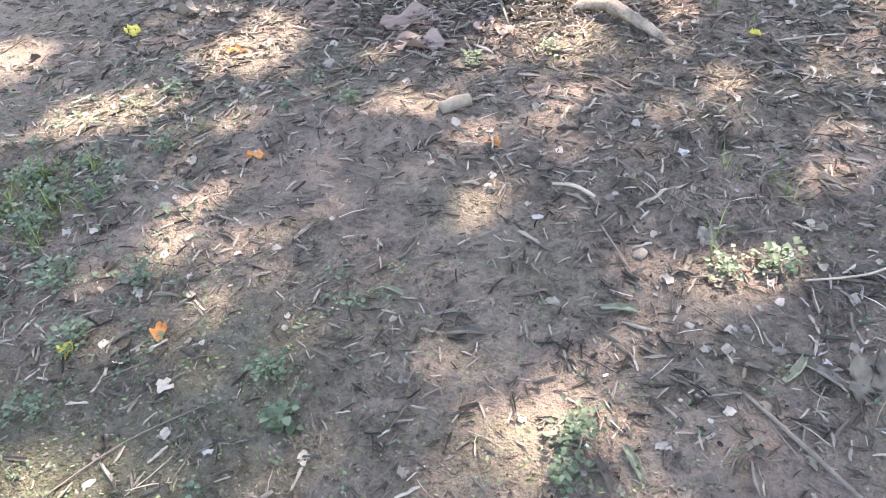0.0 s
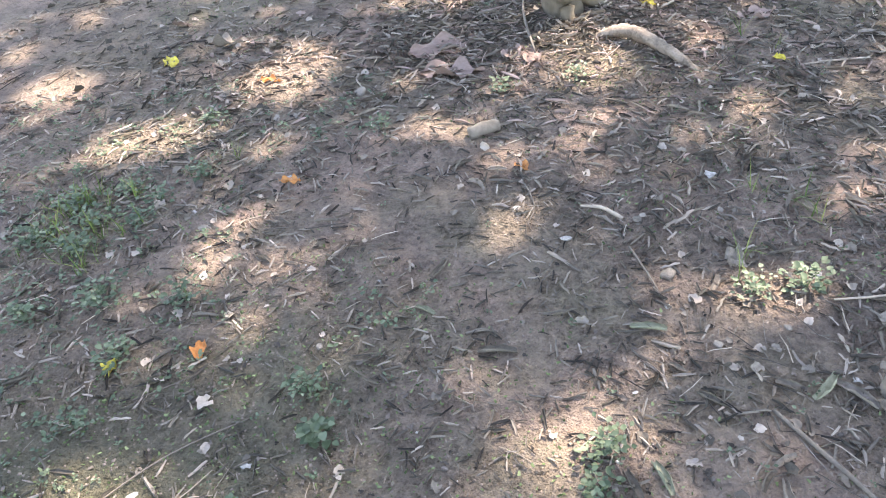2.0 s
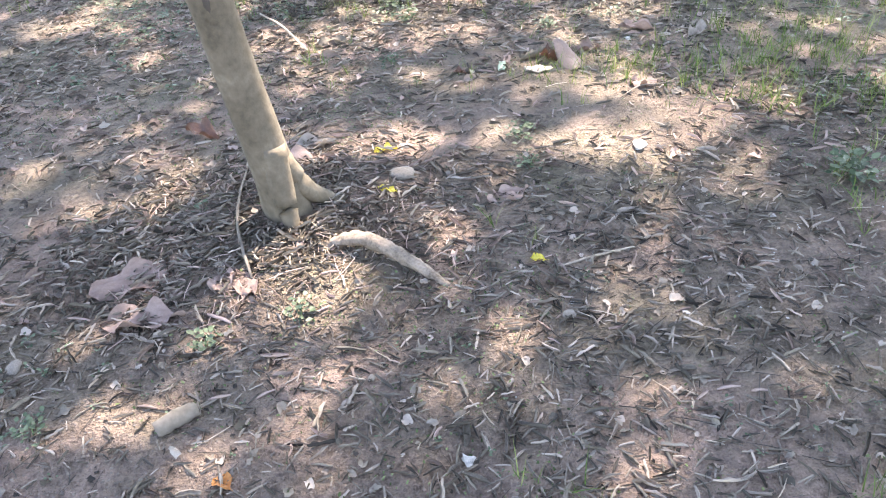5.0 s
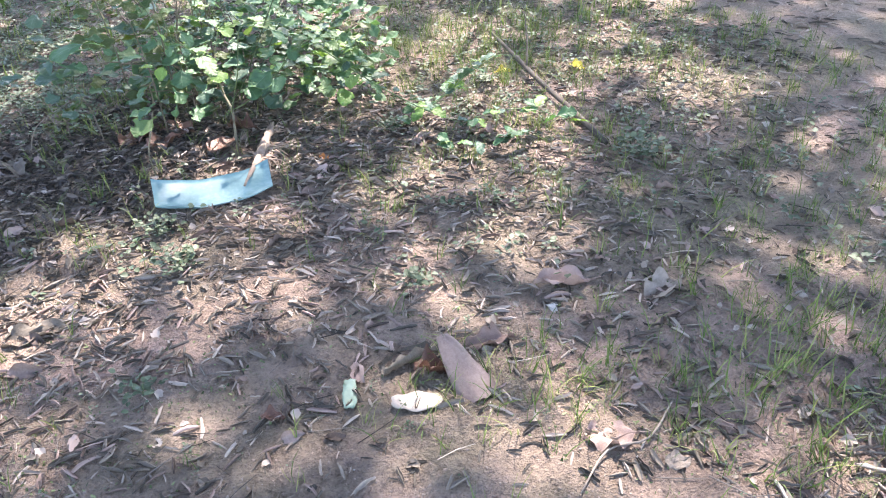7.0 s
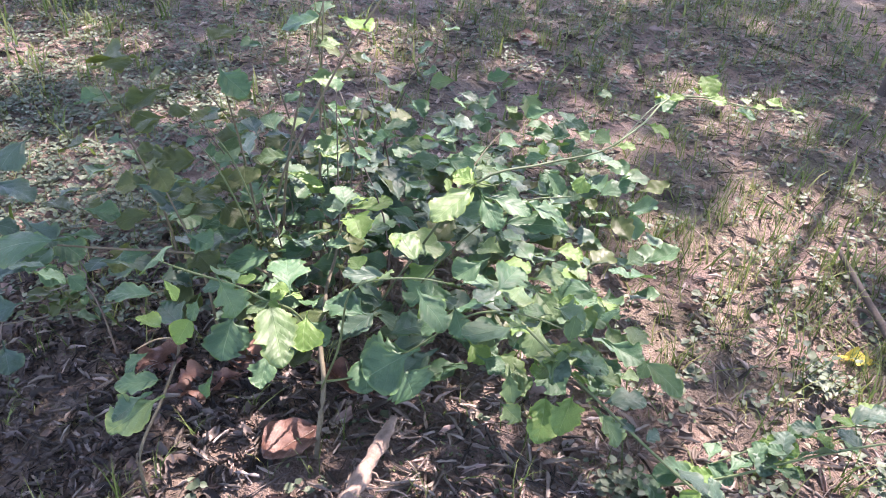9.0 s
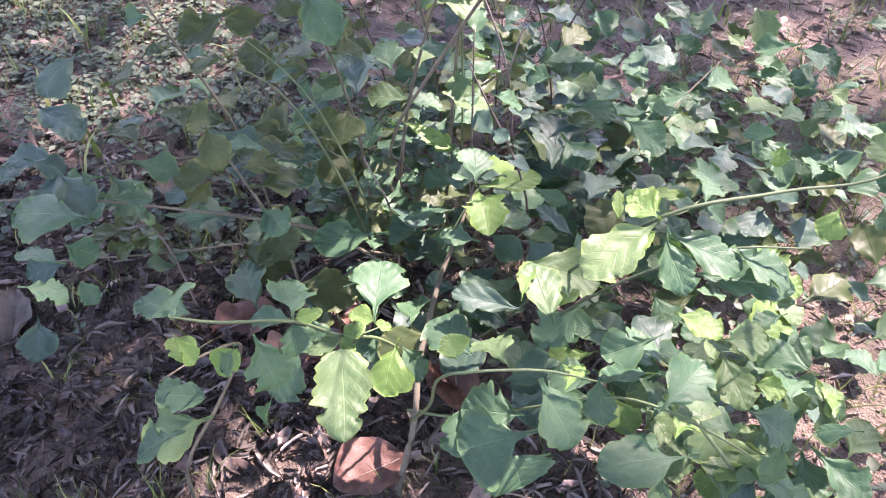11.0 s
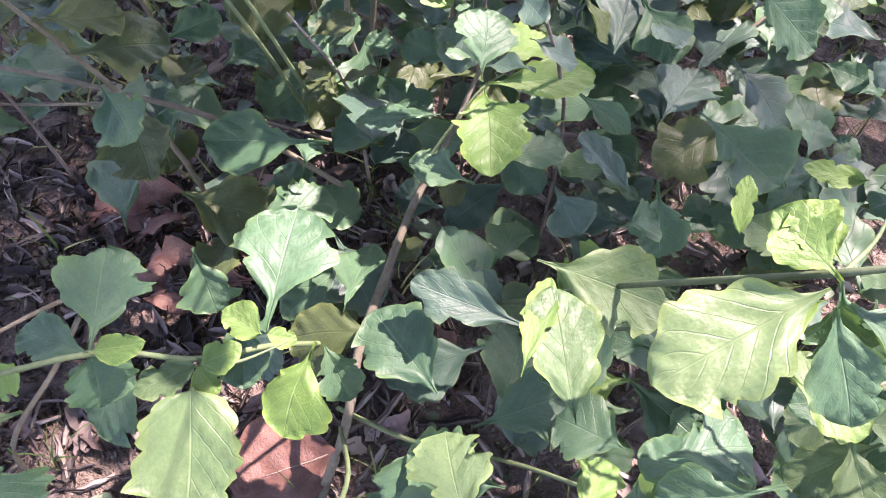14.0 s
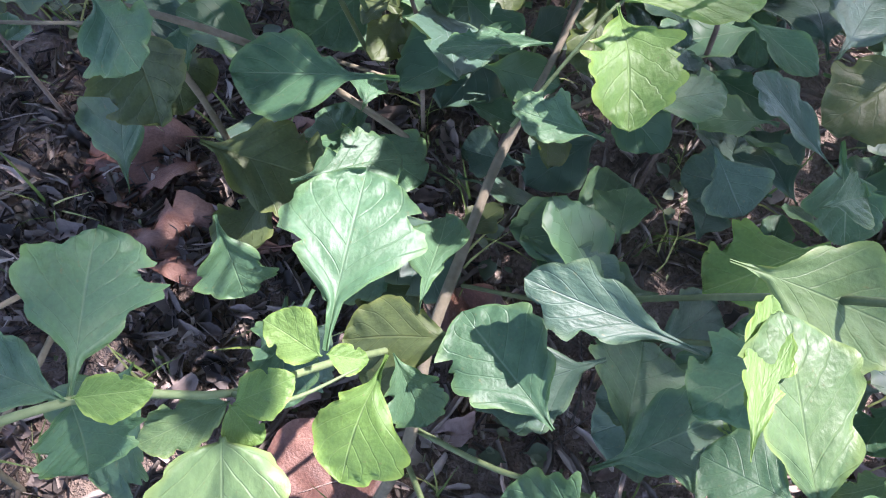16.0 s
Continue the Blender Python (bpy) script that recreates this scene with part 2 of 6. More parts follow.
BLADE = {
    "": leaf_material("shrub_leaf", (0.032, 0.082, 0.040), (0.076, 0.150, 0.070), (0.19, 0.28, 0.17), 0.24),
    "young": leaf_material("young_shrub_leaf", (0.080, 0.160, 0.034), (0.145, 0.245, 0.066), (0.27, 0.37, 0.16), 0.3),
    "mid": leaf_material("green_shrub_leaf", (0.060, 0.118, 0.046), (0.120, 0.188, 0.074), (0.24, 0.33, 0.17), 0.27),
    "pale": leaf_material("pale_shrub_leaf", (0.038, 0.098, 0.046), (0.072, 0.150, 0.072), (0.23, 0.31, 0.20), 0.28, 0.5),
    # the dull bluish cast of leaves in shade is put into this colour
    "shade_blue": leaf_material("shade_bluish_shrub_leaf", (0.032, 0.072, 0.046), (0.068, 0.118, 0.076), (0.16, 0.21, 0.18), 0.18, 0.5),
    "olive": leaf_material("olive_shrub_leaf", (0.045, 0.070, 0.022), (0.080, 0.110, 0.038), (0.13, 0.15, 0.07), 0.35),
}

# ---- shapes ----


def lattice(ix, iy, seed):
    h = np.sin(ix * 127.1 + iy * 311.7 + seed * 74.7) * 43758.5453
    return h - np.floor(h)


def rough_noise(x, y, seed=0):
    """Smooth value noise from -1 to 1."""
    ix, iy = np.floor(x), np.floor(y)
    fx, fy = x - ix, y - iy
    fx, fy = fx * fx * (3 - 2 * fx), fy * fy * (3 - 2 * fy)
    a, b = lattice(ix, iy, seed), lattice(ix + 1, iy, seed)
    c, d = lattice(ix, iy + 1, seed), lattice(ix + 1, iy + 1, seed)
    return 2 * (a + (b - a) * fx + (c - a) * fy + (a - b - c + d) * fx * fy) - 1


def ground_z(x, y):
    x, y = np.asarray(x, float), np.asarray(y, float)
    z = 0.010 * rough_noise(x * 1.3, y * 1.3, 1) + 0.006 * rough_noise(x * 4.7, y * 4.7, 2)
    z = z + 0.0035 * rough_noise(x * 14, y * 14, 3) + 0.0032 * rough_noise(x * 33, y * 33, 4) + 0.0024 * np.maximum(rough_noise(x * 61, y * 61, 6), -0.2)
    z = z + 0.05 * np.exp(-((x - 0.22) ** 2 + (y - 2.98) ** 2) / 0.10)
    return z + 0.30 * rough_noise(x * 0.05, y * 0.05, 5) * np.clip((np.hypot(x - 1, y - 5) - 9) / 30, 0, 1)


def mesh(name, verts, faces, mat, uv=None, smooth=True):
    me = bpy.data.meshes.new(name)
    me.from_pydata([tuple(v) for v in verts], [], [tuple(int(i) for i in f) for f in faces])
    me.materials.append(mat)
    me.polygons.foreach_set("use_smooth", [smooth] * len(me.polygons))
    if uv is not None:
        lay = me.uv_layers.new(name="UVMap")
        idx = np.empty(len(me.loops), dtype=np.int32)
        me.loops.foreach_get("vertex_index", idx)
        lay.data.foreach_set("uv", np.asarray(uv, float)[idx].ravel())
    me.update()
    return me


def stuff_mesh(name, proto, faces, transforms, mat, smooth=True):
    """Many copies of one small shape joined in one mesh: transforms are rows of a 3 x 4 array."""
    v = np.asarray(proto, float)
    tr = np.asarray(transforms, float)
    out = np.einsum("nij,vj->nvi", tr[:, :, :3], v) + tr[:, None, :, 3]
    f = np.asarray(faces, dtype=np.int32)
    allf = (f[None] + (np.arange(len(tr)) * len(v))[:, None, None]).reshape(-1, f.shape[1])
    me = bpy.data.meshes.new(name)
    k = f.shape[1]
    me.vertices.add(out.shape[0] * out.shape[1])
    me.vertices.foreach_set("co", out.reshape(-1))
    me.loops.add(allf.size)
    me.loops.foreach_set("vertex_index", allf.reshape(-1))
    me.polygons.add(len(allf))
    me.polygons.foreach_set("loop_start", np.arange(0, allf.size, k, dtype=np.int32))
    me.polygons.foreach_set("use_smooth", [smooth] * len(allf))
    me.materials.append(mat)
    me.update(calc_edges=True)
    me.validate()
    return me


def part(name, me, parent, label="", at=None):
    ob = new(name, me)
    ob.parent = parent
    ob.matrix_parent_inverse = Matrix.Translation(-parent.matrix_basis.translation)
    if at is not None:
        ob.matrix_basis = at
    if label:
        ob["label"] = label
    return ob


def base(name, x, y, z=None):
    ob = new(name)
    ob.location = (x, y, float(ground_z(x, y)) if z is None else z)
    ob.empty_display_size = 0.05
    return ob


def grid_faces(rows, cols, wrap=False):
    f = []
    for i in range(rows - 1):
        for j in range(cols if wrap else cols - 1):
            k = (j + 1) % cols
            f.append((i * cols + j, i * cols + k, (i + 1) * cols + k, (i + 1) * cols + j))
    return f


def smooth_path(points, steps):
    """Catmull-Rom through the points; each may carry a radius as its fourth value."""
    p = np.asarray(points, float)
    p = np.vstack([2 * p[0] - p[1], p, 2 * p[-1] - p[-2]])
    out = []
    for i in range(1, len(p) - 2):
        for s in range(steps):
            t = s / steps
            a, b, c, d = p[i - 1], p[i], p[i + 1], p[i + 2]
            out.append(0.5 * (2 * b + (c - a) * t + (2 * a - 5 * b + 4 * c - d) * t * t + (3 * b - a - 3 * c + d) * t ** 3))
    out.append(p[-2])
    return np.array(out)


def tube(points, sides=8, steps=5, wobble=0.08, seed=0, lobes=None):
    """Verts and faces of a tapering limb along points (x, y, z, radius), closed at both ends."""
    path = smooth_path(points, steps)
    rng = np.random.RandomState(seed)
    verts = []
    for i, q in enumerate(path):
        d = path[min(i + 1, len(path) - 1)][:3] - path[max(i - 1, 0)][:3]
        d = d / (np.linalg.norm(d) + 1e-9)
        ref = np.array([0, 0, 1.0]) if abs(d[2]) < 0.9 else np.array([0, 1.0, 0])
        u = np.cross(ref, d)
        u /= np.linalg.norm(u)
        w = np.cross(d, u)
        for k in range(sides):
            a = 2 * math.pi * k / sides
            r = max(q[3], 0.0004) * (1 + wobble * rng.uniform(-1, 1))
            o = u * math.cos(a) + w * math.sin(a)
            if lobes is not None:
                r += lobes(q, o)
            verts.append(q[:3] + o * r)
    n = len(path)
    faces = grid_faces(n, sides, True)
    faces = [(a, d, c, b) for a, b, c, d in faces]
    faces += [tuple(range(sides)), tuple(range((n - 1) * sides, n * sides))[::-1]]
    return verts, faces


def blade_shape(seed, rows=41, cols=11, stalk=0.16, fat=0.85, teeth=0.10, bites=2, cup=0.18, droop=0.10, ripple=0.03, heel=1.0):
    """A lobed, slightly bitten leaf of unit length and width along +y; returns verts, faces, uv."""
    rng = np.random.RandomState(seed)
    holes = [(rng.uniform(0.45, 0.95), rng.choice([-1, 1]), rng.uniform(0.025, 0.07), rng.uniform(0.12, 0.42)) for _ in range(bites)]
    ph = rng.uniform(0, 6.28, 12)
    count = rng.uniform(4.5, 8.0)
    skew, sway = rng.uniform(-0.10, 0.10), rng.uniform(-0.05, 0.05)
    verts, uv = [], []
    for i in range(rows):
        t = i / (rows - 1)
        s = max(0.0, (t - stalk * 0.75) / (1 - stalk * 0.75))
        a = min(1, s) ** fat
        w = 0.5 * (math.sin(math.pi * a) ** (heel if a < 0.5 else 0.62) if 0 < s < 1 else 0.0)
        wing = 0.5 * 0.12 * min(1, t / max(stalk, 0.05)) if t < stalk * 1.6 else 0.0
        w = max(w, wing, 0.02 if t < 0.3 else 0.004)
        for j in range(cols):
            c = 2 * j / (cols - 1) - 1
            side = 1 if c > 0 else 0
            edge = abs(c) ** 4
            q = t + 0.03 * math.sin(9 * t + ph[6 + side])
            lobe = 0.6 * (abs(math.sin(math.pi * q * count + ph[side])) - 0.6) + 0.22 * math.sin(15 * q + ph[8 + side])
            ww = w * (1 + 0.10 * math.sin(4.5 * t + ph[2 + side]) + skew * (1 if side else -1))
            if t > stalk * 1.2:
                ww *= 1 + 1.1 * teeth * edge * lobe
            for ht, hs, hr, hd in holes:
                if c * hs > 0:
                    ww *= 1 - hd * max(0.0, 1 - ((t - ht) / hr) ** 2) ** 0.5 * edge * (1 + 0.3 * math.sin(60 * t))
            x = c * ww
            z = cup * (abs(x) ** 1.4) * (1 - 0.3 * t) - droop * t * t + 1.5 * ripple * edge * math.sin(13 * t + ph[1] + 2.1 * side) - 0.016 * math.exp(-(c / 0.16) ** 2)
            z += 0.025 * math.sin(6 * t + ph[2]) * (1 - abs(c)) + 0.026 * math.sin(31 * (t - abs(x) * 0.9) + ph[5]) * min(1, 2.2 * abs(c)) * (1 - 0.6 * edge) * min(1, 4 * w)
            verts.append((x + 0.03 * math.sin(3 * t + ph[3]) * t + sway * t * t, t, z))
            uv.append((0.5 + c * 0.5, t))
    return verts, grid_faces(rows, cols), uv


def flake_shape(seed, n=5):
    """A torn, crumpled bit of flat dead leaf."""
    rng = np.random.RandomState(seed)
    verts = []
    for i in range(n):
        for j in range(n):
            u, v = 2 * i / (n - 1) - 1, 2 * j / (n - 1) - 1
            k = 0.5 * (1 - 0.28 * (u * v) ** 2) * (1 + 0.22 * rng.uniform(-1, 1))
            verts.append((u * k, v * k, 0.30 * u * u * rng.uniform(0.2, 1) + 0.12 * rng.uniform(-1, 1) + 0.08))
    return verts, grid_faces(n, n)


def curl_shape(seed, rows=6, cols=6, turn=3.4, bend=0.15, ragged=0.12):
    """A dry leaf rolled up along its length, unit length, lying on the ground."""
    rng = np.random.RandomState(seed)
    verts = []
    for i in range(rows):
        t = i / (rows - 1)
        r = 0.070 * (0.45 + 0.75 * math.sin(math.pi * (0.12 + 0.76 * t))) * (1 + ragged * rng.uniform(-1, 1))
        for j in range(cols):
            a = turn * (j / (cols - 1) - 0.5) * (1 + 0.15 * rng.uniform(-1, 1))
            x = r * math.sin(a) * 1.25
            z = r * (1 - math.cos(a)) * 0.9
            verts.append((x + bend * math.sin(math.pi * t), (t - 0.5) * (1 + 0.06 * rng.uniform(-1, 1)), z + 0.04 * rng.uniform(0, 1)))
    return verts, grid_faces(rows, cols)


def spin(x, y, z, yaw, tilt=0.0, roll=0.0, s=(1, 1, 1)):
    return Matrix.LocRotScale((x, y, z), Euler((tilt, roll, yaw), "XYZ"), s)


def rows34(ms):
    return np.array([[list(r) for r in m][:3] for m in ms])


# ---- ground ----
def axis(near0, near1, step, far):
    core = np.arange(near0, near1 + step / 2, step)
    out, d = [], step
    edge = near1
    while edge < far:
        d *= 1.35
        edge += d
        out.append(edge)
    low, d, edge = [], step, near0
    while edge > -far:
        d *= 1.35
        edge -= d
        low.append(edge)
    return np.array(low[::-1] + list(core) + out)


gx, gy = axis(-2.0, 3.2, 0.0115, 400), axis(0.4, 6.6, 0.0115, 400)
GX, GY = np.meshgrid(gx, gy)
GZ = ground_z(GX, GY)
gv = np.stack([GX, GY, GZ], -1).reshape(-1, 3)
nx = len(gx)
ii, jj = np.meshgrid(np.arange(len(gy) - 1), np.arange(nx - 1), indexing="ij")
k0 = (ii * nx + jj).reshape(-1)
quads = np.stack([k0, k0 + 1, k0 + nx + 1, k0 + nx], -1)
tagged(new("ground", stuff_mesh("ground", gv, quads, [np.hstack([np.eye(3), np.zeros((3, 1))])], SOIL)),
       "bare greyish-brown trodden soil with mossy patches", "ground", kind="structure")

# ---- the tree ----
TREE = (0.235, 2.955)
tree = tagged(base("tree", *TREE, 0.0), "slim leaning tree with smooth tan bark and a flared foot", "tree")


def flare(q, o):
    h = max(0.0, 1 - q[2] / 0.34)
    return (max(0, o[0] * 0.93 - o[1] * 0.10) ** 7 * 0.05 + max(0, -o[1] * 0.97 - o[0] * 0.10) ** 8 * 0.035 + max(0, -o[0] * 0.7 + o[1] * 0.7) ** 6 * 0.05) * h ** 2.0


TRUNK = [(0.252, 2.930, -0.10, 0.066), (0.248, 2.935, 0.03, 0.066), (0.233, 2.945, 0.25, 0.068), (0.192, 2.96, 0.6, 0.064), (0.156, 2.97, 1.0, 0.061), (0.104, 2.99, 1.6, 0.059), (0.04, 3.03, 2.6, 0.055), (0.10, 3.12, 3.8, 0.050), (0.25, 3.25, 5.0, 0.045)]
part("trunk", mesh("trunk", *tube(TRUNK, 22, 7, 0.02, 3, flare), BARK), tree)
part("root", mesh("root", *tube([(0.262, 2.935, 0.24, 0.045), (0.318, 2.940, 0.125, 0.037), (0.368, 2.955, 0.070, 0.028), (0.42, 2.975, 0.030, 0.020), (0.49, 2.98, -0.02, 0.011)], 12, 5, 0.06, 31), BARK), tree, "short buttress root at the foot")
part("root", mesh("root", *tube([(0.250, 2.915, 0.30, 0.046), (0.254, 2.882, 0.15, 0.040), (0.262, 2.842, 0.060, 0.027), (0.268, 2.795, 0.0, 0.013), (0.270, 2.77, -0.03, 0.006)], 12, 5, 0.06, 32), BARK), tree, "short buttress root at the foot")
part("knot", mesh("knot", *tube([(0.176, 2.909, 0.73, 0.004), (0.171, 2.907, 0.77, 0.012), (0.167, 2.911, 0.82, 0.004)], 8, 4, 0.2, 5), FAR_BARK), tree, "dark weathered knot on the bark")
part("root", mesh("root", *tube([(0.345, 2.725, 0.0, 0.014), (0.40, 2.705, 0.040, 0.020), (0.47, 2.665, 0.062, 0.024), (0.55, 2.585, 0.052, 0.022), (0.62, 2.505, 0.028, 0.018), (0.69, 2.43, -0.005, 0.009)], 12, 6, 0.22, 9), ROOT_BARK), tree, "arched bare root standing out of the soil")
BOUGHS = [
    [(0.16, 3.16, 4.2, 0.035), (1.2, 3.9, 5.1, 0.028), (2.8, 5.0, 5.9, 0.020), (4.6, 6.6, 6.6, 0.008)],
    [(0.25, 3.25, 5.0, 0.040), (1.2, 4.8, 5.7, 0.032), (2.6, 7.4, 6.3, 0.022), (3.8, 10.4, 6.8, 0.01)],
    [(0.12, 3.14, 4.0, 0.035), (-0.3, 4.0, 5.0, 0.026), (-0.6, 5.6, 5.9, 0.018), (-0.6, 7.4, 6.5, 0.008)],
    [(0.22, 3.22, 4.7, 0.035), (1.6, 3.2, 5.5, 0.026), (3.6, 3.4, 6.2, 0.018), (5.6, 4.0, 6.6, 0.008)],
    [(0.25, 3.25, 5.0, 0.040), (0.6, 5.4, 5.9, 0.028), (0.9, 8.2, 6.5, 0.020), (1.3, 11.2, 6.9, 0.008)],
]
for i, limb in enumerate(BOUGHS):
    part("limb", mesh("limb", *tube(limb, 8, 5, 0.05, 20 + i), BARK), tree)

far_tree = tagged(base("tree", 3.85, 7.45, 0.0), "slender dark tree trunk farther off", "tree")
part("trunk", mesh("trunk", *tube([(3.90, 7.45, -0.05, 0.04), (3.91, 7.46, 0.15, 0.026), (3.95, 7.5, 1.2, 0.022), (3.90, 7.55, 2.8, 0.02), (3.85, 7.6, 4.4, 0.012)], 10, 5, 0.05, 44), FAR_BARK), far_tree)

# Thin places in the crown through which the sun reaches the ground: x, y, half-widths, share of light let through
THIN = [(-0.83, 2.66, 0.15, 0.20, 1.0), (0.27, 2.57, 0.21, 0.14, 1.0), (0.13, 2.78, 0.10, 0.09, 0.7), (-1.81, 2.66, 0.15, 0.20, 0.8), (-0.85, 2.12, 0.13, 0.10, 0.6), (-0.89, 1.76, 0.11, 0.09, 0.25),
        (-0.85, 1.48, 0.10, 0.06, 0.32), (-0.02, 1.62, 0.05, 0.04, 0.5), (0.42, 1.33, 0.11, 0.05, 0.6), (0.62, 1.30, 0.07, 0.04, 1.0), (0.13, 0.92, 0.09, 0.08, 1.0), (0.0, 0.85, 0.11, 0.09, 0.6),
        (0.34, 0.79, 0.13, 0.07, 0.45), (-0.95, 0.82, 0.12, 0.08, 0.25), (-0.21, 1.38, 0.10, 0.05, 0.2), (0.31, 1.10, 0.05, 0.04, 0.35), (-1.29, 2.27, 0.20, 0.12, 0.5), (0.35, 1.89, 0.04, 0.03, 0.35), (0.57, 1.84, 0.05, 0.04, 0.35)]
THIN2 = [(0.70, 3.34, 0.20, 0.10, 0.9), (-0.29, 3.36, 0.22, 0.20, 0.6), (1.56, 3.00, 0.22, 0.10, 1.0), (1.70, 2.72, 0.14, 0.08, 0.7), (1.88, 3.17, 0.16, 0.12, 0.7), (1.45, 3.18, 0.14, 0.10, 0.6), (1.17, 4.40, 0.22, 0.15, 0.6),
         (0.32, 4.27, 0.28, 0.25, 0.5), (1.94, 4.85, 0.22, 0.14, 0.8), (2.05, 4.28, 0.16, 0.12, 0.6), (3.50, 5.10, 0.30, 0.30, 0.8), (-0.80, 5.50, 0.30, 0.30, 0.5), (0.73, 2.71, 0.12, 0.08, 0.3), (1.12, 3.21, 0.15, 0.10, 0.5),
         (0.38, 4.60, 0.25, 0.20, 0.6), (0.95, 4.55, 0.22, 0.15, 0.5), (0.75, 4.95, 0.16, 0.12, 0.4), (0.39, 4.04, 0.25, 0.15, 0.35), (1.50, 3.65, 0.40, 0.30, 0.22)]
THIN3 = [(2.20, 5.12, 0.22, 0.16, 0.7), (1.86, 5.73, 0.14, 0.12, 0.9), (1.24, 4.38, 0.22, 0.12, 0.5), (1.04, 4.68, 0.20, 0.10, 0.4), (1.27, 4.80, 0.15, 0.10, 0.45), (1.59, 4.25, 0.20, 0.15, 0.35), (2.42, 5.20, 0.20, 0.15, 0.7),
         (2.54, 6.02, 0.35, 0.30, 0.6), (4.18, 6.61, 0.50, 0.40, 0.7), (2.30, 5.80, 0.20, 0.20, 0.5), (2.96, 6.34, 0.35, 0.30, 0.7), (1.45, 5.19, 0.07, 0.07, 0.8), (0.82, 4.78, 0.18, 0.10, 0.45), (2.26, 4.64, 0.16, 0.12, 0.6),
         (3.03, 5.51, 0.30, 0.20, 0.5), (0.09, 7.70, 0.40, 0.40, 0.6), (3.60, 5.95, 0.30, 0.30, 0.5), (4.45, 7.10, 0.50, 0.40, 0.6), (1.46, 7.85, 0.40, 0.30, 0.5)]
THIN4 = [(-0.20, 2.35, 0.35, 0.25, 0.10), (0.60, 2.20, 0.35, 0.25, 0.10), (0.15, 1.95, 0.20, 0.15, 0.07), (0.45, 6.70, 0.20, 0.15, 0.6), (0.90, 7.20, 0.25, 0.20, 0.6), (2.30, 6.90, 0.30, 0.20, 0.5), (0.30, 6.40, 0.30, 0.25, 0.25), (0.05, 6.75, 0.35, 0.25, 0.3), (1.08, 5.33, 0.03, 0.04, 0.9), (1.40, 5.38, 0.05, 0.03, 0.7), (2.48, 4.98, 0.25, 0.18, 0.8), (2.70, 5.60, 0.30, 0.20, 0.6), (3.00, 7.20, 0.30, 0.40, 0.4), (2.95, 5.30, 0.25, 0.20, 0.4)]
# the same for light that lands on the shrub and on the trunk, with its height
THIN_HIGH = [(1.215, 5.645, 0.06, 0.05, 0.9, 0.37), (1.32, 5.51, 0.035, 0.08, 0.85, 0.39), (1.32, 5.36, 0.07, 0.07, 1.0, 0.37), (1.19, 5.61, 0.06, 0.05, 0.7, 0.35), (1.41, 5.76, 0.09, 0.08, 0.9, 0.42), (1.64, 5.48, 0.09, 0.09, 0.88, 0.56), (1.48, 5.38, 0.07, 0.06, 0.6, 0.50),
             (1.72, 5.52, 0.12, 0.10, 1.0, 0.50), (1.85, 5.55, 0.18, 0.14, 0.9, 0.42), (1.22, 5.68, 0.06, 0.05, 0.9, 0.33), (1.80, 6.22, 0.30, 0.20, 0.75, 0.38), (1.45, 5.97, 0.18, 0.12, 0.6, 0.45), (1.70, 5.98, 0.16, 0.10, 0.5, 0.40), (2.15, 5.85, 0.30, 0.18, 0.8, 0.45), (0.31, 2.89, 0.05, 0.05, 1.0, 0.18)]
rng = np.random.RandomState(11)
N = 80000
cx, cy = rng.uniform(-2.6, 10.6, N), rng.uniform(0.6, 15.6, N)
cz = 6.1 + 0.9 * rng.rand(N) + 0.35 * rough_noise(cx * 0.6, cy * 0.6, 31)
FULL = 5.6
light = np.full(N, 0.006)
for x, y, wx, wy, share, h in [(*g, 0.0) for g in THIN + THIN2 + THIN3 + THIN4] + THIN_HIGH:
    px, py = cx - SUN.x / SUN.z * (cz - h), cy - SUN.y / SUN.z * (cz - h)
    pad = 0.05 if h else 0.045 if y > 2.4 else 0.022
    d = ((px - x) / (0.92 * wx + pad)) ** 2 + ((py - y) / (0.92 * wy + pad)) ** 2
    light = np.maximum(light, share * np.exp(-(d * (1 + 0.35 * rough_noise(px * 7, py * 7, 47))) ** 2))
px, py = cx - SUN.x / SUN.z * cz, cy - SUN.y / SUN.z * cz
speckle = np.clip(rough_noise(px * 5.5, py * 5.5, 48) - 0.35, 0, 1) * np.clip((py - 2.6) / 0.6, 0.15, 1)
speckle *= 1 - 0.9 * np.exp(-(((px - 0.80) / 1.10) ** 2 + ((py - 5.75) / 0.85) ** 2) ** 2)
light = np.clip(np.maximum(light, 0.9 * speckle), 0.006, 0.995)
keep = rng.rand(N) < -np.log(light) / FULL
keep &= ((cx - 4.0) / 5.8) ** 2 + ((cy - 8.0) / 6.9) ** 2 < 1 + 0.25 * rough_noise(cx, cy, 43)
crown = []
for x, y, z in zip(cx[keep], cy[keep], cz[keep]):
    s = rng.uniform(0.13, 0.25)
    crown.append(spin(x, y, z, rng.uniform(0, 6.28), rng.normal(0, 0.45), rng.normal(0, 0.45), (s * 0.62, s, s)))
oval = [(0, -0.5, 0), (0.34, -0.2, 0.05), (0.38, 0.15, 0.05), (0, 0.5, 0), (-0.38, 0.15, 0.05), (-0.34, -0.2, 0.05)]
crown_ob = part("crown", stuff_mesh("crown", oval, [(0, 1, 2, 3), (0, 3, 4, 5)], rows34(crown), CROWN), tree, "broad leafy crown with small gaps")
crown_ob["kind"] = "stuff"
crown_ob.matrix_parent_inverse = Matrix.Translation(-tree.matrix_basis.translation)

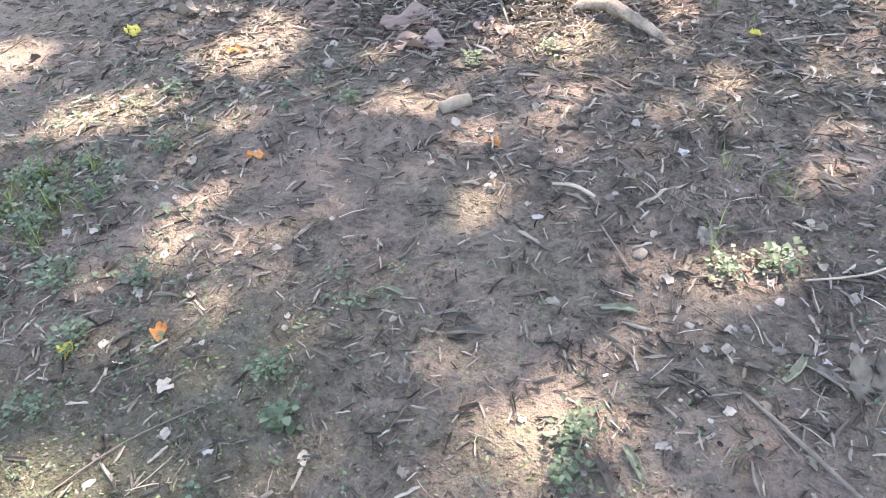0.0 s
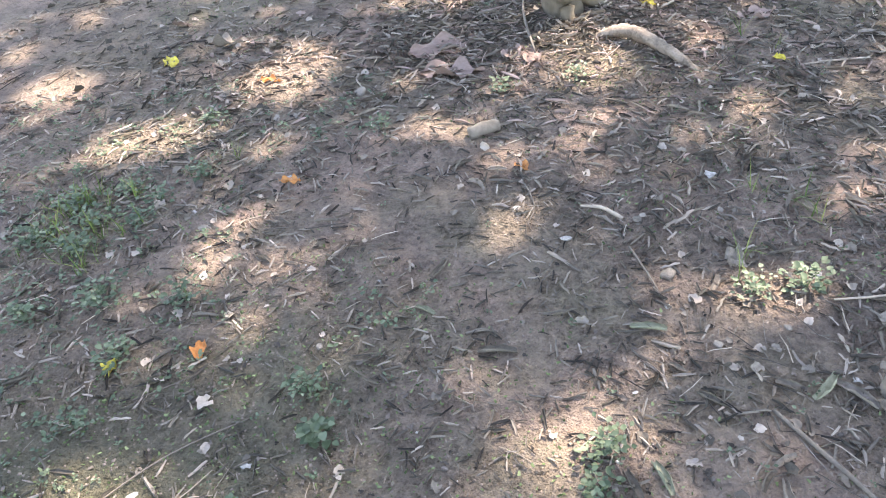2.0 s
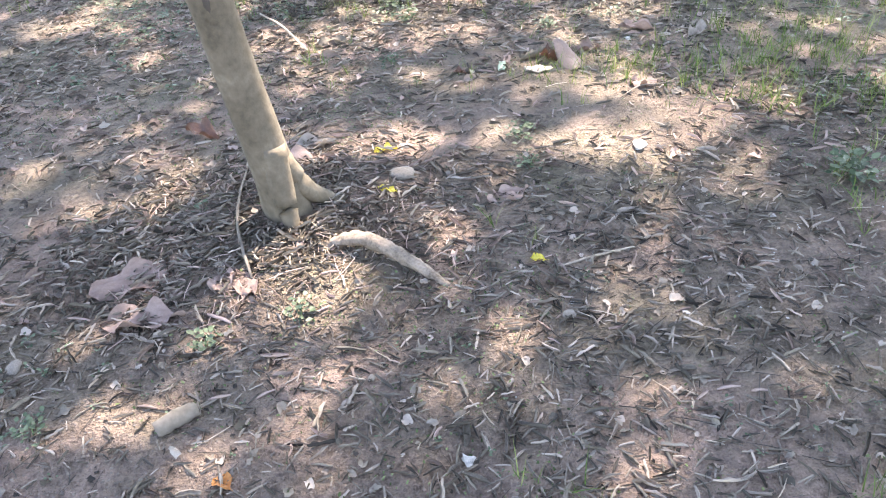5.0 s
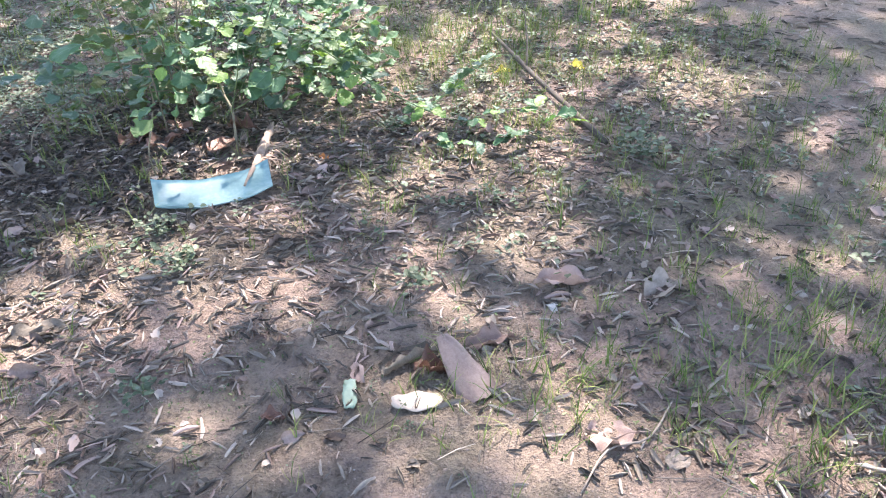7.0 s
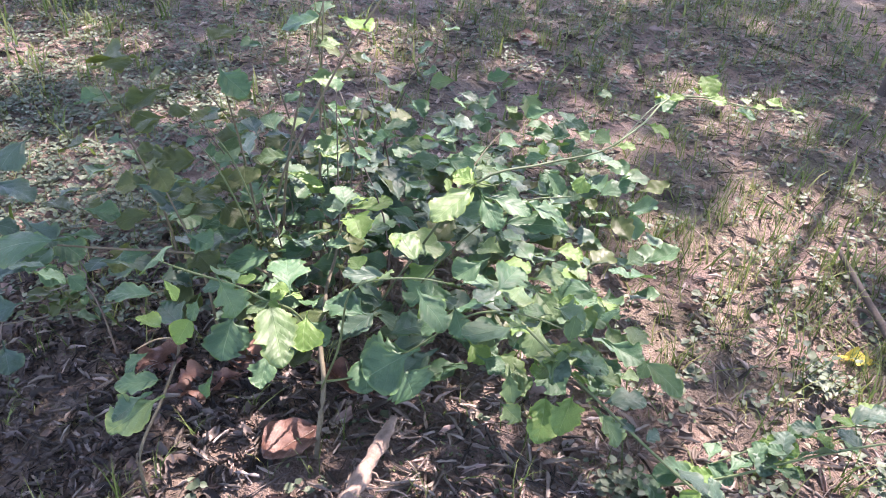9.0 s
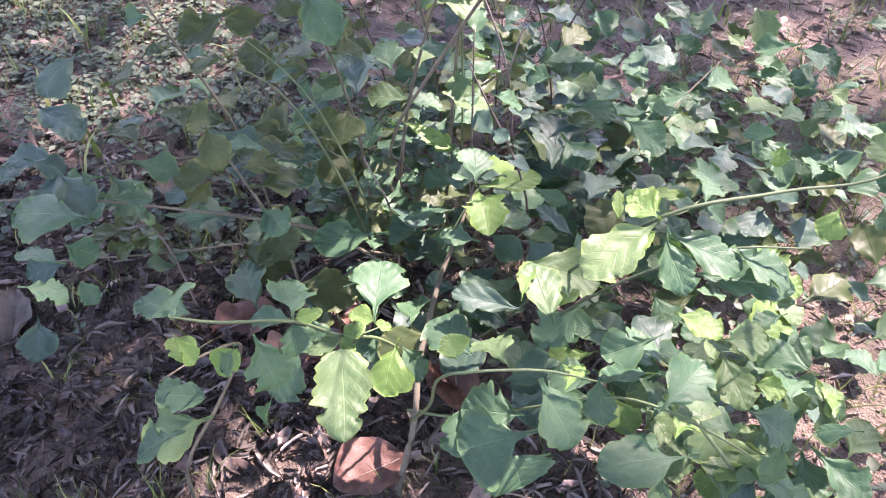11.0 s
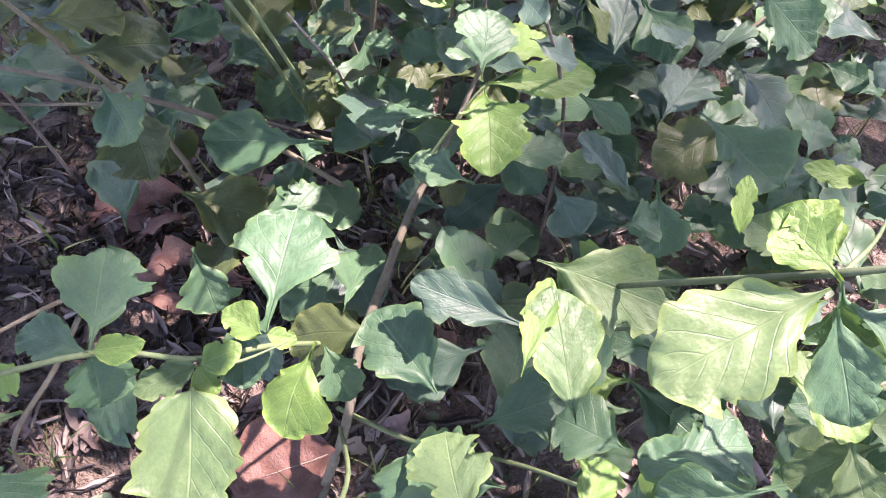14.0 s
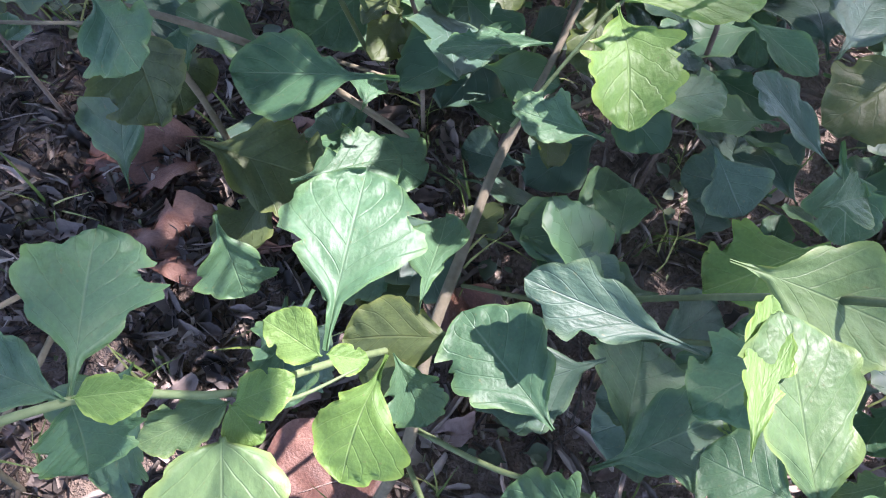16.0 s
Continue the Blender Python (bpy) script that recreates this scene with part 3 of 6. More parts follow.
# ---- the shrub ----
shrub = tagged(base("shrub", 1.36, 5.45, 0.0), "sprawling green shrub with toothed insect-bitten leaves", "shrub")
SHAPES = [blade_shape(100 + i, fat=f, bites=b, stalk=st, teeth=te, cup=cu, droop=dr, heel={4: 0.6, 11: 0.36, 12: 0.6}.get(i, 1.0)) for i, (f, b, st, te, cu, dr) in enumerate(
    ((1.22, 2, 0.26, 0.13, 0.12, 0.10), (1.12, 3, 0.2, 0.20, 0.25, 0.16), (1.1, 2, 0.12, 0.24, 0.15, 0.10), (1.4, 4, 0.24, 0.28, 0.3, 0.2), (0.92, 2, 0.08, 0.18, 0.15, 0.08), (1.0, 4, 0.14, 0.30, 0.45, 0.2), (1.4, 1, 0.3, 0.12, 0.2, 0.12),
     (1.35, 3, 0.22, 0.20, -0.15, 0.25), (1.6, 2, 0.2, 0.18, 0.35, 0.05), (1.2, 5, 0.18, 0.34, 0.2, 0.3), (1.5, 3, 0.3, 0.10, 0.5, 0.15), (0.86, 3, 0.05, 0.22, 0.12, 0.08), (0.95, 1, 0.08, 0.07, 0.2, 0.12)))]
BLADES = {}
lrng = np.random.RandomState(5)


def leaf(x0, y0, z0, x1, y1, z1, width, kind="", shape=None, tilt=None):
    """One leaf of the shrub from the foot of its stalk to its tip."""
    k = int(lrng.randint(len(SHAPES) - 2)) if shape is None else shape
    if (k, kind) not in BLADES:
        v, f, uv = SHAPES[k]
        BLADES[k, kind] = mesh("leaf", v, f, BLADE[kind], uv)
    b, t = Vector((x0, y0, z0)), Vector((x1, y1, z1))
    d = t - b
    n = d.length
    yv = d.normalized()
    up = Vector((0, -0.25, 1)) + Vector((lrng.normal(0, 0.22), lrng.normal(0, 0.22), 0)) if tilt is None else Vector(tilt)
    xv = yv.cross(up).normalized()
    zv = xv.cross(yv)
    m = Matrix((xv * width * 1.12, yv * n, zv * min(n, width * 1.6))).transposed().to_4x4()
    m.translation = b
    return part("leaf", BLADES[k, kind], shrub, at=m)


STEMS = [
    ("main_stem", WOODY, [(1.345, 5.40, -0.03, 0.011), (1.355, 5.43, 0.06, 0.0105), (1.366, 5.475, 0.15, 0.010), (1.358, 5.548, 0.19, 0.0095), (1.362, 5.63, 0.21, 0.009), (1.368, 5.715, 0.228, 0.008), (1.385, 5.80, 0.25, 0.006), (1.40, 5.88, 0.30, 0.004)]),
    ("branch", STEM, [(1.358, 5.553, 0.195, 0.005), (1.335, 5.515, 0.275, 0.0048), (1.308, 5.478, 0.35, 0.0045), (1.271, 5.436, 0.405, 0.004), (1.222, 5.405, 0.465, 0.004), (1.17, 5.33, 0.55, 0.0035), (1.136, 5.297, 0.595, 0.0018)]),
    ("branch", SHADED_STEM, [(1.37, 5.64, 0.10, 0.004), (1.45, 5.62, 0.19, 0.0042), (1.55, 5.585, 0.40, 0.0045), (1.657, 5.54, 0.60, 0.0045), (1.80, 5.60, 0.61, 0.004), (1.95, 5.66, 0.62, 0.003), (2.15, 5.90, 0.62, 0.0025), (2.36, 5.91, 0.60, 0.0015)]),
    ("branch", SHADED_STEM, [(1.50, 5.60, 0.20, 0.004), (1.62, 5.56, 0.43, 0.0035), (1.74, 5.545, 0.55, 0.003), (1.85, 5.56, 0.56, 0.002)]),
    ("branch", WOODY, [(1.30, 5.72, 0.20, 0.006), (1.18, 5.70, 0.31, 0.0055), (1.05, 5.68, 0.345, 0.005), (0.94, 5.655, 0.37, 0.0045), (0.80, 5.60, 0.42, 0.003), (0.70, 5.52, 0.47, 0.002)]),
    ("branch", WOODY, [(1.26, 5.82, 0.14, 0.0045), (1.06, 5.80, 0.165, 0.004), (0.82, 5.74, 0.145, 0.0035), (0.60, 5.70, 0.12, 0.002)]),
    ("branch", WOODY, [(1.35, 5.95, 0.16, 0.005), (1.20, 5.98, 0.21, 0.005), (1.068, 5.956, 0.243, 0.0045), (0.90, 5.86, 0.30, 0.004), (0.75, 5.76, 0.34, 0.002)]),
    ("branch", STEM, [(1.36, 5.47, 0.14, 0.0045), (1.40, 5.40, 0.32, 0.004), (1.42, 5.33, 0.50, 0.0035), (1.46, 5.325, 0.535, 0.003), (1.536, 5.35, 0.52, 0.003), (1.60, 5.36, 0.50, 0.0015)]),
    ("branch", STEM, [(1.35, 5.49, 0.14, 0.005), (1.44, 5.47, 0.18, 0.0045), (1.55, 5.46, 0.26, 0.004), (1.65, 5.42, 0.38, 0.0035), (1.74, 5.37, 0.42, 0.003), (1.84, 5.33, 0.40, 0.002)]),
    ("branch", WOODY, [(1.30, 5.90, 0.05, 0.006), (1.246, 5.868, 0.28, 0.0055), (1.27, 5.82, 0.45, 0.005), (1.33, 5.76, 0.60, 0.0045), (1.42, 5.68, 0.80, 0.004), (1.52, 5.60, 0.98, 0.002)]),
    ("branch", STEM, [(1.37, 5.96, 0.0, 0.004), (1.366, 5.945, 0.36, 0.0035), (1.36, 5.90, 0.62, 0.003), (1.35, 5.86, 0.85, 0.002)]),
    ("branch", WOODY, [(1.02, 5.33, -0.02, 0.006), (1.012, 5.361, 0.086, 0.006), (1.046, 5.445, 0.15, 0.0055), (1.08, 5.50, 0.24, 0.005), (1.07, 5.42, 0.33, 0.003), (1.04, 5.35, 0.36, 0.002)]),
    ("branch", STEM, [(1.22, 5.80, 0.20, 0.0045), (1.18, 5.75, 0.42, 0.004), (1.12, 5.72, 0.58, 0.002), (1.03, 5.68, 0.66, 0.001)]),
    ("branch", STEM, [(1.24, 5.78, 0.25, 0.004), (1.20, 5.72, 0.50, 0.0035), (1.15, 5.70, 0.62, 0.002), (1.06, 5.70, 0.70, 0.001)]),
    ("branch", WOODY, [(1.42, 5.90, 0.05, 0.006), (1.55, 5.95, 0.18, 0.005), (1.68, 6.02, 0.28, 0.004), (1.78, 6.16, 0.34, 0.003), (1.86, 6.28, 0.36, 0.0015)]),
    ("twig", STEM, [(1.271, 5.436, 0.405, 0.003), (1.30, 5.44, 0.41, 0.0025), (1.33, 5.47, 0.40, 0.001)]),
    ("twig", STEM, [(1.657, 5.54, 0.60, 0.003), (1.70, 5.60, 0.56, 0.0025), (1.74, 5.68, 0.52, 0.0015)]),
    ("twig", STEM, [(1.37, 5.70, 0.31, 0.003), (1.41, 5.76, 0.385, 0.0025), (1.43, 5.79, 0.39, 0.0015)]),
]
for i, (name, m, pts) in enumerate(STEMS):
    part(name, mesh(name, *tube([(a, b, c, d * 0.56) for a, b, c, d in pts], 7, 5, 0.06, 60 + i), m), shrub)

leaf(1.308, 5.476, 0.389, 1.288, 5.589, 0.400, 0.075, "pale", shape=0)
leaf(1.221, 5.406, 0.465, 1.188, 5.495, 0.450, 0.058, "pale", shape=1)
leaf(1.277, 5.414, 0.410, 1.312, 5.303, 0.370, 0.071, "mid", shape=11)
leaf(1.338, 5.498, 0.330, 1.327, 5.414, 0.315, 0.061, "young", shape=7)
leaf(1.309, 5.470, 0.400, 1.270, 5.479, 0.400, 0.027, "young", shape=12)
leaf(1.276, 5.431, 0.410, 1.301, 5.452, 0.420, 0.024, "young", shape=12)
leaf(1.274, 5.430, 0.410, 1.296, 5.417, 0.400, 0.020, "young", shape=12)
leaf(1.274, 5.432, 0.410, 1.238, 5.397, 0.410, 0.025, "mid", shape=4)
leaf(1.220, 5.405, 0.460, 1.233, 5.378, 0.430, 0.043, "pale", shape=4)
leaf(1.222, 5.404, 0.470, 1.163, 5.410, 0.460, 0.032, shape=2)
leaf(1.224, 5.406, 0.470, 1.257, 5.419, 0.480, 0.019, "young", shape=12)
leaf(1.347, 5.540, 0.300, 1.336, 5.641, 0.260, 0.049, shape=6)
leaf(1.309, 5.474, 0.390, 1.333, 5.481, 0.380, 0.016, "young", shape=12)
leaf(1.339, 5.507, 0.300, 1.378, 5.467, 0.270, 0.039, shape=5)
leaf(1.452, 5.484, 0.330, 1.377, 5.546, 0.330, 0.070, shape=2)
leaf(1.524, 5.548, 0.370, 1.407, 5.554, 0.390, 0.046, "shade_blue", shape=3)
leaf(1.496, 5.351, 0.520, 1.460, 5.431, 0.480, 0.049, "mid", shape=9)
leaf(1.440, 5.322, 0.560, 1.425, 5.346, 0.570, 0.031, "young", shape=12)
leaf(1.548, 5.448, 0.480, 1.515, 5.534, 0.500, 0.054, "mid", shape=2)
leaf(1.504, 5.462, 0.500, 1.510, 5.546, 0.490, 0.020, "young", shape=5)
leaf(1.500, 5.573, 0.450, 1.614, 5.568, 0.440, 0.062, "mid", shape=1)
leaf(1.167, 5.582, 0.250, 1.201, 5.532, 0.200, 0.065, shape=3)
leaf(1.282, 5.531, 0.240, 1.259, 5.485, 0.200, 0.054, "shade_blue", shape=2)
leaf(1.519, 5.508, 0.250, 1.528, 5.600, 0.240, 0.091, shape=2)
leaf(1.491, 5.476, 0.280, 1.591, 5.545, 0.270, 0.063, shape=1)
leaf(1.627, 5.491, 0.300, 1.565, 5.514, 0.280, 0.065, shape=2)
leaf(1.621, 5.448, 0.380, 1.632, 5.397, 0.340, 0.043, shape=2)
leaf(1.444, 5.446, 0.250, 1.456, 5.380, 0.220, 0.072, shape=4)
leaf(1.574, 5.393, 0.420, 1.592, 5.457, 0.400, 0.036, "young", shape=3)
leaf(1.413, 5.770, 0.395, 1.397, 5.836, 0.425, 0.057, "pale", shape=0, tilt=(0.2, 0.15, 1.0))
leaf(1.416, 5.765, 0.395, 1.447, 5.680, 0.400, 0.061, "young", shape=5)
leaf(1.444, 5.700, 0.380, 1.508, 5.735, 0.380, 0.040, shape=2)
leaf(1.419, 5.766, 0.400, 1.519, 5.808, 0.400, 0.038, "young", shape=2)
leaf(1.423, 5.807, 0.380, 1.461, 5.882, 0.370, 0.043, "young", shape=1)
leaf(1.494, 5.796, 0.390, 1.562, 5.763, 0.390, 0.025, "pale")
leaf(1.588, 5.690, 0.380, 1.517, 5.736, 0.410, 0.033, "shade_blue")
leaf(1.381, 5.746, 0.360, 1.300, 5.725, 0.360, 0.031, "pale")
leaf(1.256, 5.790, 0.330, 1.205, 5.835, 0.330, 0.031, "pale")
leaf(1.290, 5.886, 0.420, 1.360, 5.849, 0.400, 0.034, "young")
leaf(1.378, 5.836, 0.330, 1.309, 5.852, 0.330, 0.042)
leaf(1.318, 5.840, 0.330, 1.271, 5.839, 0.330, 0.028)
leaf(1.282, 5.693, 0.340, 1.158, 5.662, 0.330, 0.061, "pale")
leaf(1.433, 5.673, 0.370, 1.367, 5.683, 0.370, 0.035)
leaf(1.256, 5.680, 0.300, 1.254, 5.724, 0.300, 0.027, "pale")
leaf(1.615, 5.578, 0.550, 1.610, 5.612, 0.570, 0.014, "young")
leaf(1.650, 5.528, 0.600, 1.566, 5.458, 0.575, 0.066, "mid", shape=2, tilt=(0.35, 0.30, 1.0))
leaf(1.652, 5.525, 0.590, 1.610, 5.498, 0.570, 0.022, "young")
leaf(1.656, 5.534, 0.600, 1.614, 5.565, 0.610, 0.038, "young")
leaf(1.664, 5.528, 0.580, 1.696, 5.472, 0.540, 0.044, "pale")
leaf(1.672, 5.533, 0.580, 1.768, 5.518, 0.550, 0.053)
leaf(1.724, 5.669, 0.520, 1.764, 5.737, 0.530, 0.064, "pale")
leaf(1.716, 5.673, 0.520, 1.664, 5.662, 0.530, 0.017, "young")
leaf(1.726, 5.670, 0.520, 1.775, 5.656, 0.500, 0.029)
leaf(1.626, 5.816, 0.380, 1.708, 5.751, 0.380, 0.081)
leaf(1.554, 5.912, 0.340, 1.549, 6.053, 0.330, 0.092, "shade_blue")
leaf(1.490, 5.934, 0.330, 1.473, 6.003, 0.330, 0.052, "shade_blue")
leaf(1.608, 5.859, 0.300, 1.587, 5.953, 0.300, 0.073, "shade_blue")
leaf(1.635, 5.928, 0.300, 1.680, 6.066, 0.290, 0.068, "shade_blue")
leaf(1.072, 5.596, 0.200, 0.985, 5.729, 0.180, 0.067)
leaf(1.625, 5.460, 0.420, 1.699, 5.495, 0.420, 0.063)
leaf(1.502, 5.698, 0.370, 1.540, 5.657, 0.360, 0.045, "shade_blue")
leaf(1.566, 5.650, 0.400, 1.600, 5.674, 0.400, 0.034)
leaf(1.129, 5.777, 0.300, 1.158, 5.820, 0.300, 0.050)
leaf(0.984, 5.795, 0.200, 1.047, 5.825, 0.200, 0.048)
leaf(0.820, 5.895, 0.180, 0.802, 5.842, 0.180, 0.051, "shade_blue")
leaf(1.011, 5.673, 0.350, 0.940, 5.663, 0.350, 0.036)
leaf(0.915, 5.345, 0.540, 0.967, 5.357, 0.530, 0.039, "pale")
leaf(0.923, 5.498, 0.500, 0.765, 5.516, 0.480, 0.068)
leaf(0.872, 5.585, 0.450, 0.938, 5.611, 0.440, 0.039)
leaf(0.924, 5.417, 0.500, 0.840, 5.437, 0.490, 0.035)
leaf(0.950, 5.395, 0.500, 0.978, 5.377, 0.480, 0.027)
leaf(1.140, 5.294, 0.595, 1.104, 5.351, 0.580, 0.059)
leaf(1.132, 5.296, 0.570, 1.155, 5.282, 0.530, 0.022, "young")
leaf(1.211, 5.322, 0.550, 1.249, 5.285, 0.500, 0.057)
leaf(1.178, 5.338, 0.500, 1.156, 5.317, 0.460, 0.032)
leaf(1.076, 5.316, 0.300, 1.002, 5.297, 0.260, 0.057)
leaf(1.067, 5.362, 0.350, 1.018, 5.347, 0.330, 0.036)
leaf(1.160, 5.417, 0.250, 1.140, 5.393, 0.200, 0.030, "pale")
leaf(1.733, 5.324, 0.430, 1.613, 5.273, 0.470, 0.061)
leaf(1.670, 5.332, 0.500, 1.732, 5.407, 0.510, 0.058, "pale")
leaf(1.791, 5.369, 0.420, 1.740, 5.388, 0.420, 0.036)
leaf(1.809, 5.418, 0.400, 1.874, 5.392, 0.380, 0.055)
leaf(1.553, 5.383, 0.330, 1.447, 5.349, 0.290, 0.103)
leaf(1.533, 5.432, 0.280, 1.438, 5.434, 0.270, 0.071)
leaf(1.516, 5.358, 0.300, 1.546, 5.327, 0.260, 0.089)
leaf(1.536, 5.353, 0.500, 1.586, 5.297, 0.450, 0.068)
leaf(1.680, 5.442, 0.500, 1.610, 5.409, 0.480, 0.046)
leaf(1.717, 5.529, 0.520, 1.854, 5.544, 0.500, 0.043)
leaf(1.739, 5.544, 0.560, 1.842, 5.531, 0.540, 0.060)
leaf(1.900, 5.620, 0.360, 1.850, 5.599, 0.360, 0.032, "pale")
leaf(1.891, 5.626, 0.580, 1.868, 5.587, 0.560, 0.034, "young")
leaf(1.667, 5.547, 0.580, 1.695, 5.507, 0.530, 0.041, "pale")
leaf(1.655, 5.547, 0.600, 1.627, 5.574, 0.610, 0.033, "young")
leaf(1.728, 5.630, 0.550, 1.750, 5.706, 0.550, 0.051)
leaf(1.241, 5.704, 0.600, 1.216, 5.777, 0.620, 0.039, "shade_blue")
leaf(1.265, 5.832, 0.550, 1.234, 5.894, 0.570, 0.047)
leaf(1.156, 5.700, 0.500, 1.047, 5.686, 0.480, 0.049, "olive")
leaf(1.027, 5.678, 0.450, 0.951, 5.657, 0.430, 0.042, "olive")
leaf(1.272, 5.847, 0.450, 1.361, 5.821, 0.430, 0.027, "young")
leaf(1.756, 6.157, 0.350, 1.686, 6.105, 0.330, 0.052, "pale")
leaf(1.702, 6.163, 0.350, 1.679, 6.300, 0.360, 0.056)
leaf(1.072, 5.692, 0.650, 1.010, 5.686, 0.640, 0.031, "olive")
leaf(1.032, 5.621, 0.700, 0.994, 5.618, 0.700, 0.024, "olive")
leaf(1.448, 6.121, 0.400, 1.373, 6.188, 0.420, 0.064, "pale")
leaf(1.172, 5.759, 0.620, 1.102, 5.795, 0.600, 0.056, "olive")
leaf(1.542, 6.255, 0.300, 1.610, 6.335, 0.300, 0.071, "shade_blue")
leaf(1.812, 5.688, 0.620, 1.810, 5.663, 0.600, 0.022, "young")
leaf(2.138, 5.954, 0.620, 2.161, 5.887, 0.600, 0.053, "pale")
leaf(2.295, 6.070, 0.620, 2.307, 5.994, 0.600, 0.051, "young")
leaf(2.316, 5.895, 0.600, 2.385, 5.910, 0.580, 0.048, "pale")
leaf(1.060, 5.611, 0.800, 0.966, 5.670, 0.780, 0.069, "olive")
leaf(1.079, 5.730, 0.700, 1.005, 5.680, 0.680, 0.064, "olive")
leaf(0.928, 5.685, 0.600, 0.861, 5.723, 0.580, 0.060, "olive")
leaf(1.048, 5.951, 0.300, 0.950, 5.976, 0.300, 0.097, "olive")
leaf(1.402, 5.703, 0.850, 1.457, 5.632, 0.860, 0.050, "young")
leaf(1.193, 5.821, 0.550, 1.147, 5.864, 0.500, 0.055, "shade_blue")
leaf(0.842, 5.511, 0.420, 0.887, 5.511, 0.400, 0.047, "pale")
leaf(1.204, 5.439, 0.370, 1.181, 5.372, 0.320, 0.080, shape=2)
leaf(1.087, 5.403, 0.450, 0.995, 5.427, 0.440, 0.048, shape=2)
leaf(1.073, 5.383, 0.220, 0.974, 5.326, 0.200, 0.075, "mid", shape=1)
leaf(1.066, 5.397, 0.250, 0.978, 5.397, 0.240, 0.047, shape=4)
leaf(1.140, 5.395, 0.400, 1.114, 5.369, 0.360, 0.038, "young", shape=12)
leaf(1.101, 5.350, 0.420, 1.051, 5.384, 0.420, 0.033, "young", shape=12)
leaf(0.807, 5.629, 0.350, 0.686, 5.644, 0.350, 0.077, "shade_blue", shape=2)
leaf(0.775, 5.567, 0.300, 0.715, 5.538, 0.300, 0.059, "shade_blue", shape=1)
leaf(0.796, 5.672, 0.330, 0.860, 5.726, 0.330, 0.040, "shade_blue", shape=2)
leaf(1.535, 5.889, 0.350, 1.543, 6.016, 0.380, 0.096, "shade_blue", shape=2)
leaf(1.447, 5.987, 0.330, 1.510, 5.939, 0.330, 0.049, "shade_blue", shape=7)
leaf(1.601, 5.833, 0.330, 1.639, 5.933, 0.330, 0.066, "shade_blue", shape=1)
leaf(1.201, 5.849, 0.480, 1.160, 5.995, 0.480, 0.064, "shade_blue", shape=1)
leaf(1.040, 5.723, 0.450, 1.137, 5.746, 0.450, 0.051, "olive", shape=4)
leaf(0.939, 5.686, 0.420, 1.008, 5.718, 0.420, 0.038, "olive", shape=4)

# pairs of pale leaves along the long outer branch
OUTER = ((1.95, 5.66, 0.62), (2.05, 5.77, 0.62), (2.15, 5.90, 0.62), (2.25, 5.93, 0.615), (2.36, 5.91, 0.60), (2.45, 5.90, 0.60))
part("branch", mesh("branch", *tube([(x, y, z, 0.0028 - 0.0003 * k) for k, (x, y, z) in enumerate(OUTER)], 6, 4, 0.08, 91), STEM), shrub)
for k, (x, y, z) in enumerate(OUTER):
    for side in (-1, 1):
        yaw, n = 0.7 + side * lrng.uniform(0.7, 1.4), lrng.uniform(0.035, 0.065)
        leaf(x, y, z, x + n * math.cos(yaw), y + n * math.sin(yaw), z + lrng.uniform(-0.01, 0.015), n * 0.6, ("pale", "young", "mid")[lrng.randint(3)])

# leaves on the far reach of the low branches, mostly in the bluish shade colour
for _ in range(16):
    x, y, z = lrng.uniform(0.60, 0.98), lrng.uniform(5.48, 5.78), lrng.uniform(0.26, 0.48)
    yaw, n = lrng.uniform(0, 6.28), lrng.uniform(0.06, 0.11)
    leaf(x, y, z, x + n * math.cos(yaw), y + n * math.sin(yaw), z - 0.01, n * 0.6, ("shade_blue", "", "shade_blue")[lrng.randint(3)])

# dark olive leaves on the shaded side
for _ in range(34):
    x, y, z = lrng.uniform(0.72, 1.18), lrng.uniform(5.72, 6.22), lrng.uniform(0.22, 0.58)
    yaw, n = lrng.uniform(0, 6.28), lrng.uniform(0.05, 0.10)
    leaf(x, y, z, x + n * math.cos(yaw), y + n * math.sin(yaw), z + lrng.normal(0, 0.012), n * 0.62, ("olive", "shade_blue", "olive", "")[lrng.randint(4)])

# leaves of the lower storey
for _ in range(64):
    a, r = lrng.uniform(0, 6.28), math.sqrt(lrng.rand())
    x, y = 1.38 + 0.55 * r * math.cos(a), 5.93 + 0.42 * r * math.sin(a)
    z = lrng.uniform(0.10, 0.33)
    yaw, n = lrng.uniform(0, 6.28), lrng.uniform(0.07, 0.12)
    leaf(x, y, z, x + n * math.cos(yaw), y + n * math.sin(yaw), z + lrng.uniform(-0.03, 0.01), n * lrng.uniform(0.55, 0.75), ("", "", "shade_blue", "olive")[lrng.randint(4)])
for _ in range(34):
    x, y, z = lrng.uniform(1.58, 1.98), lrng.uniform(5.42, 5.75), lrng.uniform(0.12, 0.36)
    yaw, n = lrng.uniform(0, 6.28), lrng.uniform(0.06, 0.10)
    leaf(x, y, z, x + n * math.cos(yaw), y + n * math.sin(yaw), z - 0.01, n * 0.65, ("mid", "pale", "young")[lrng.randint(3)])

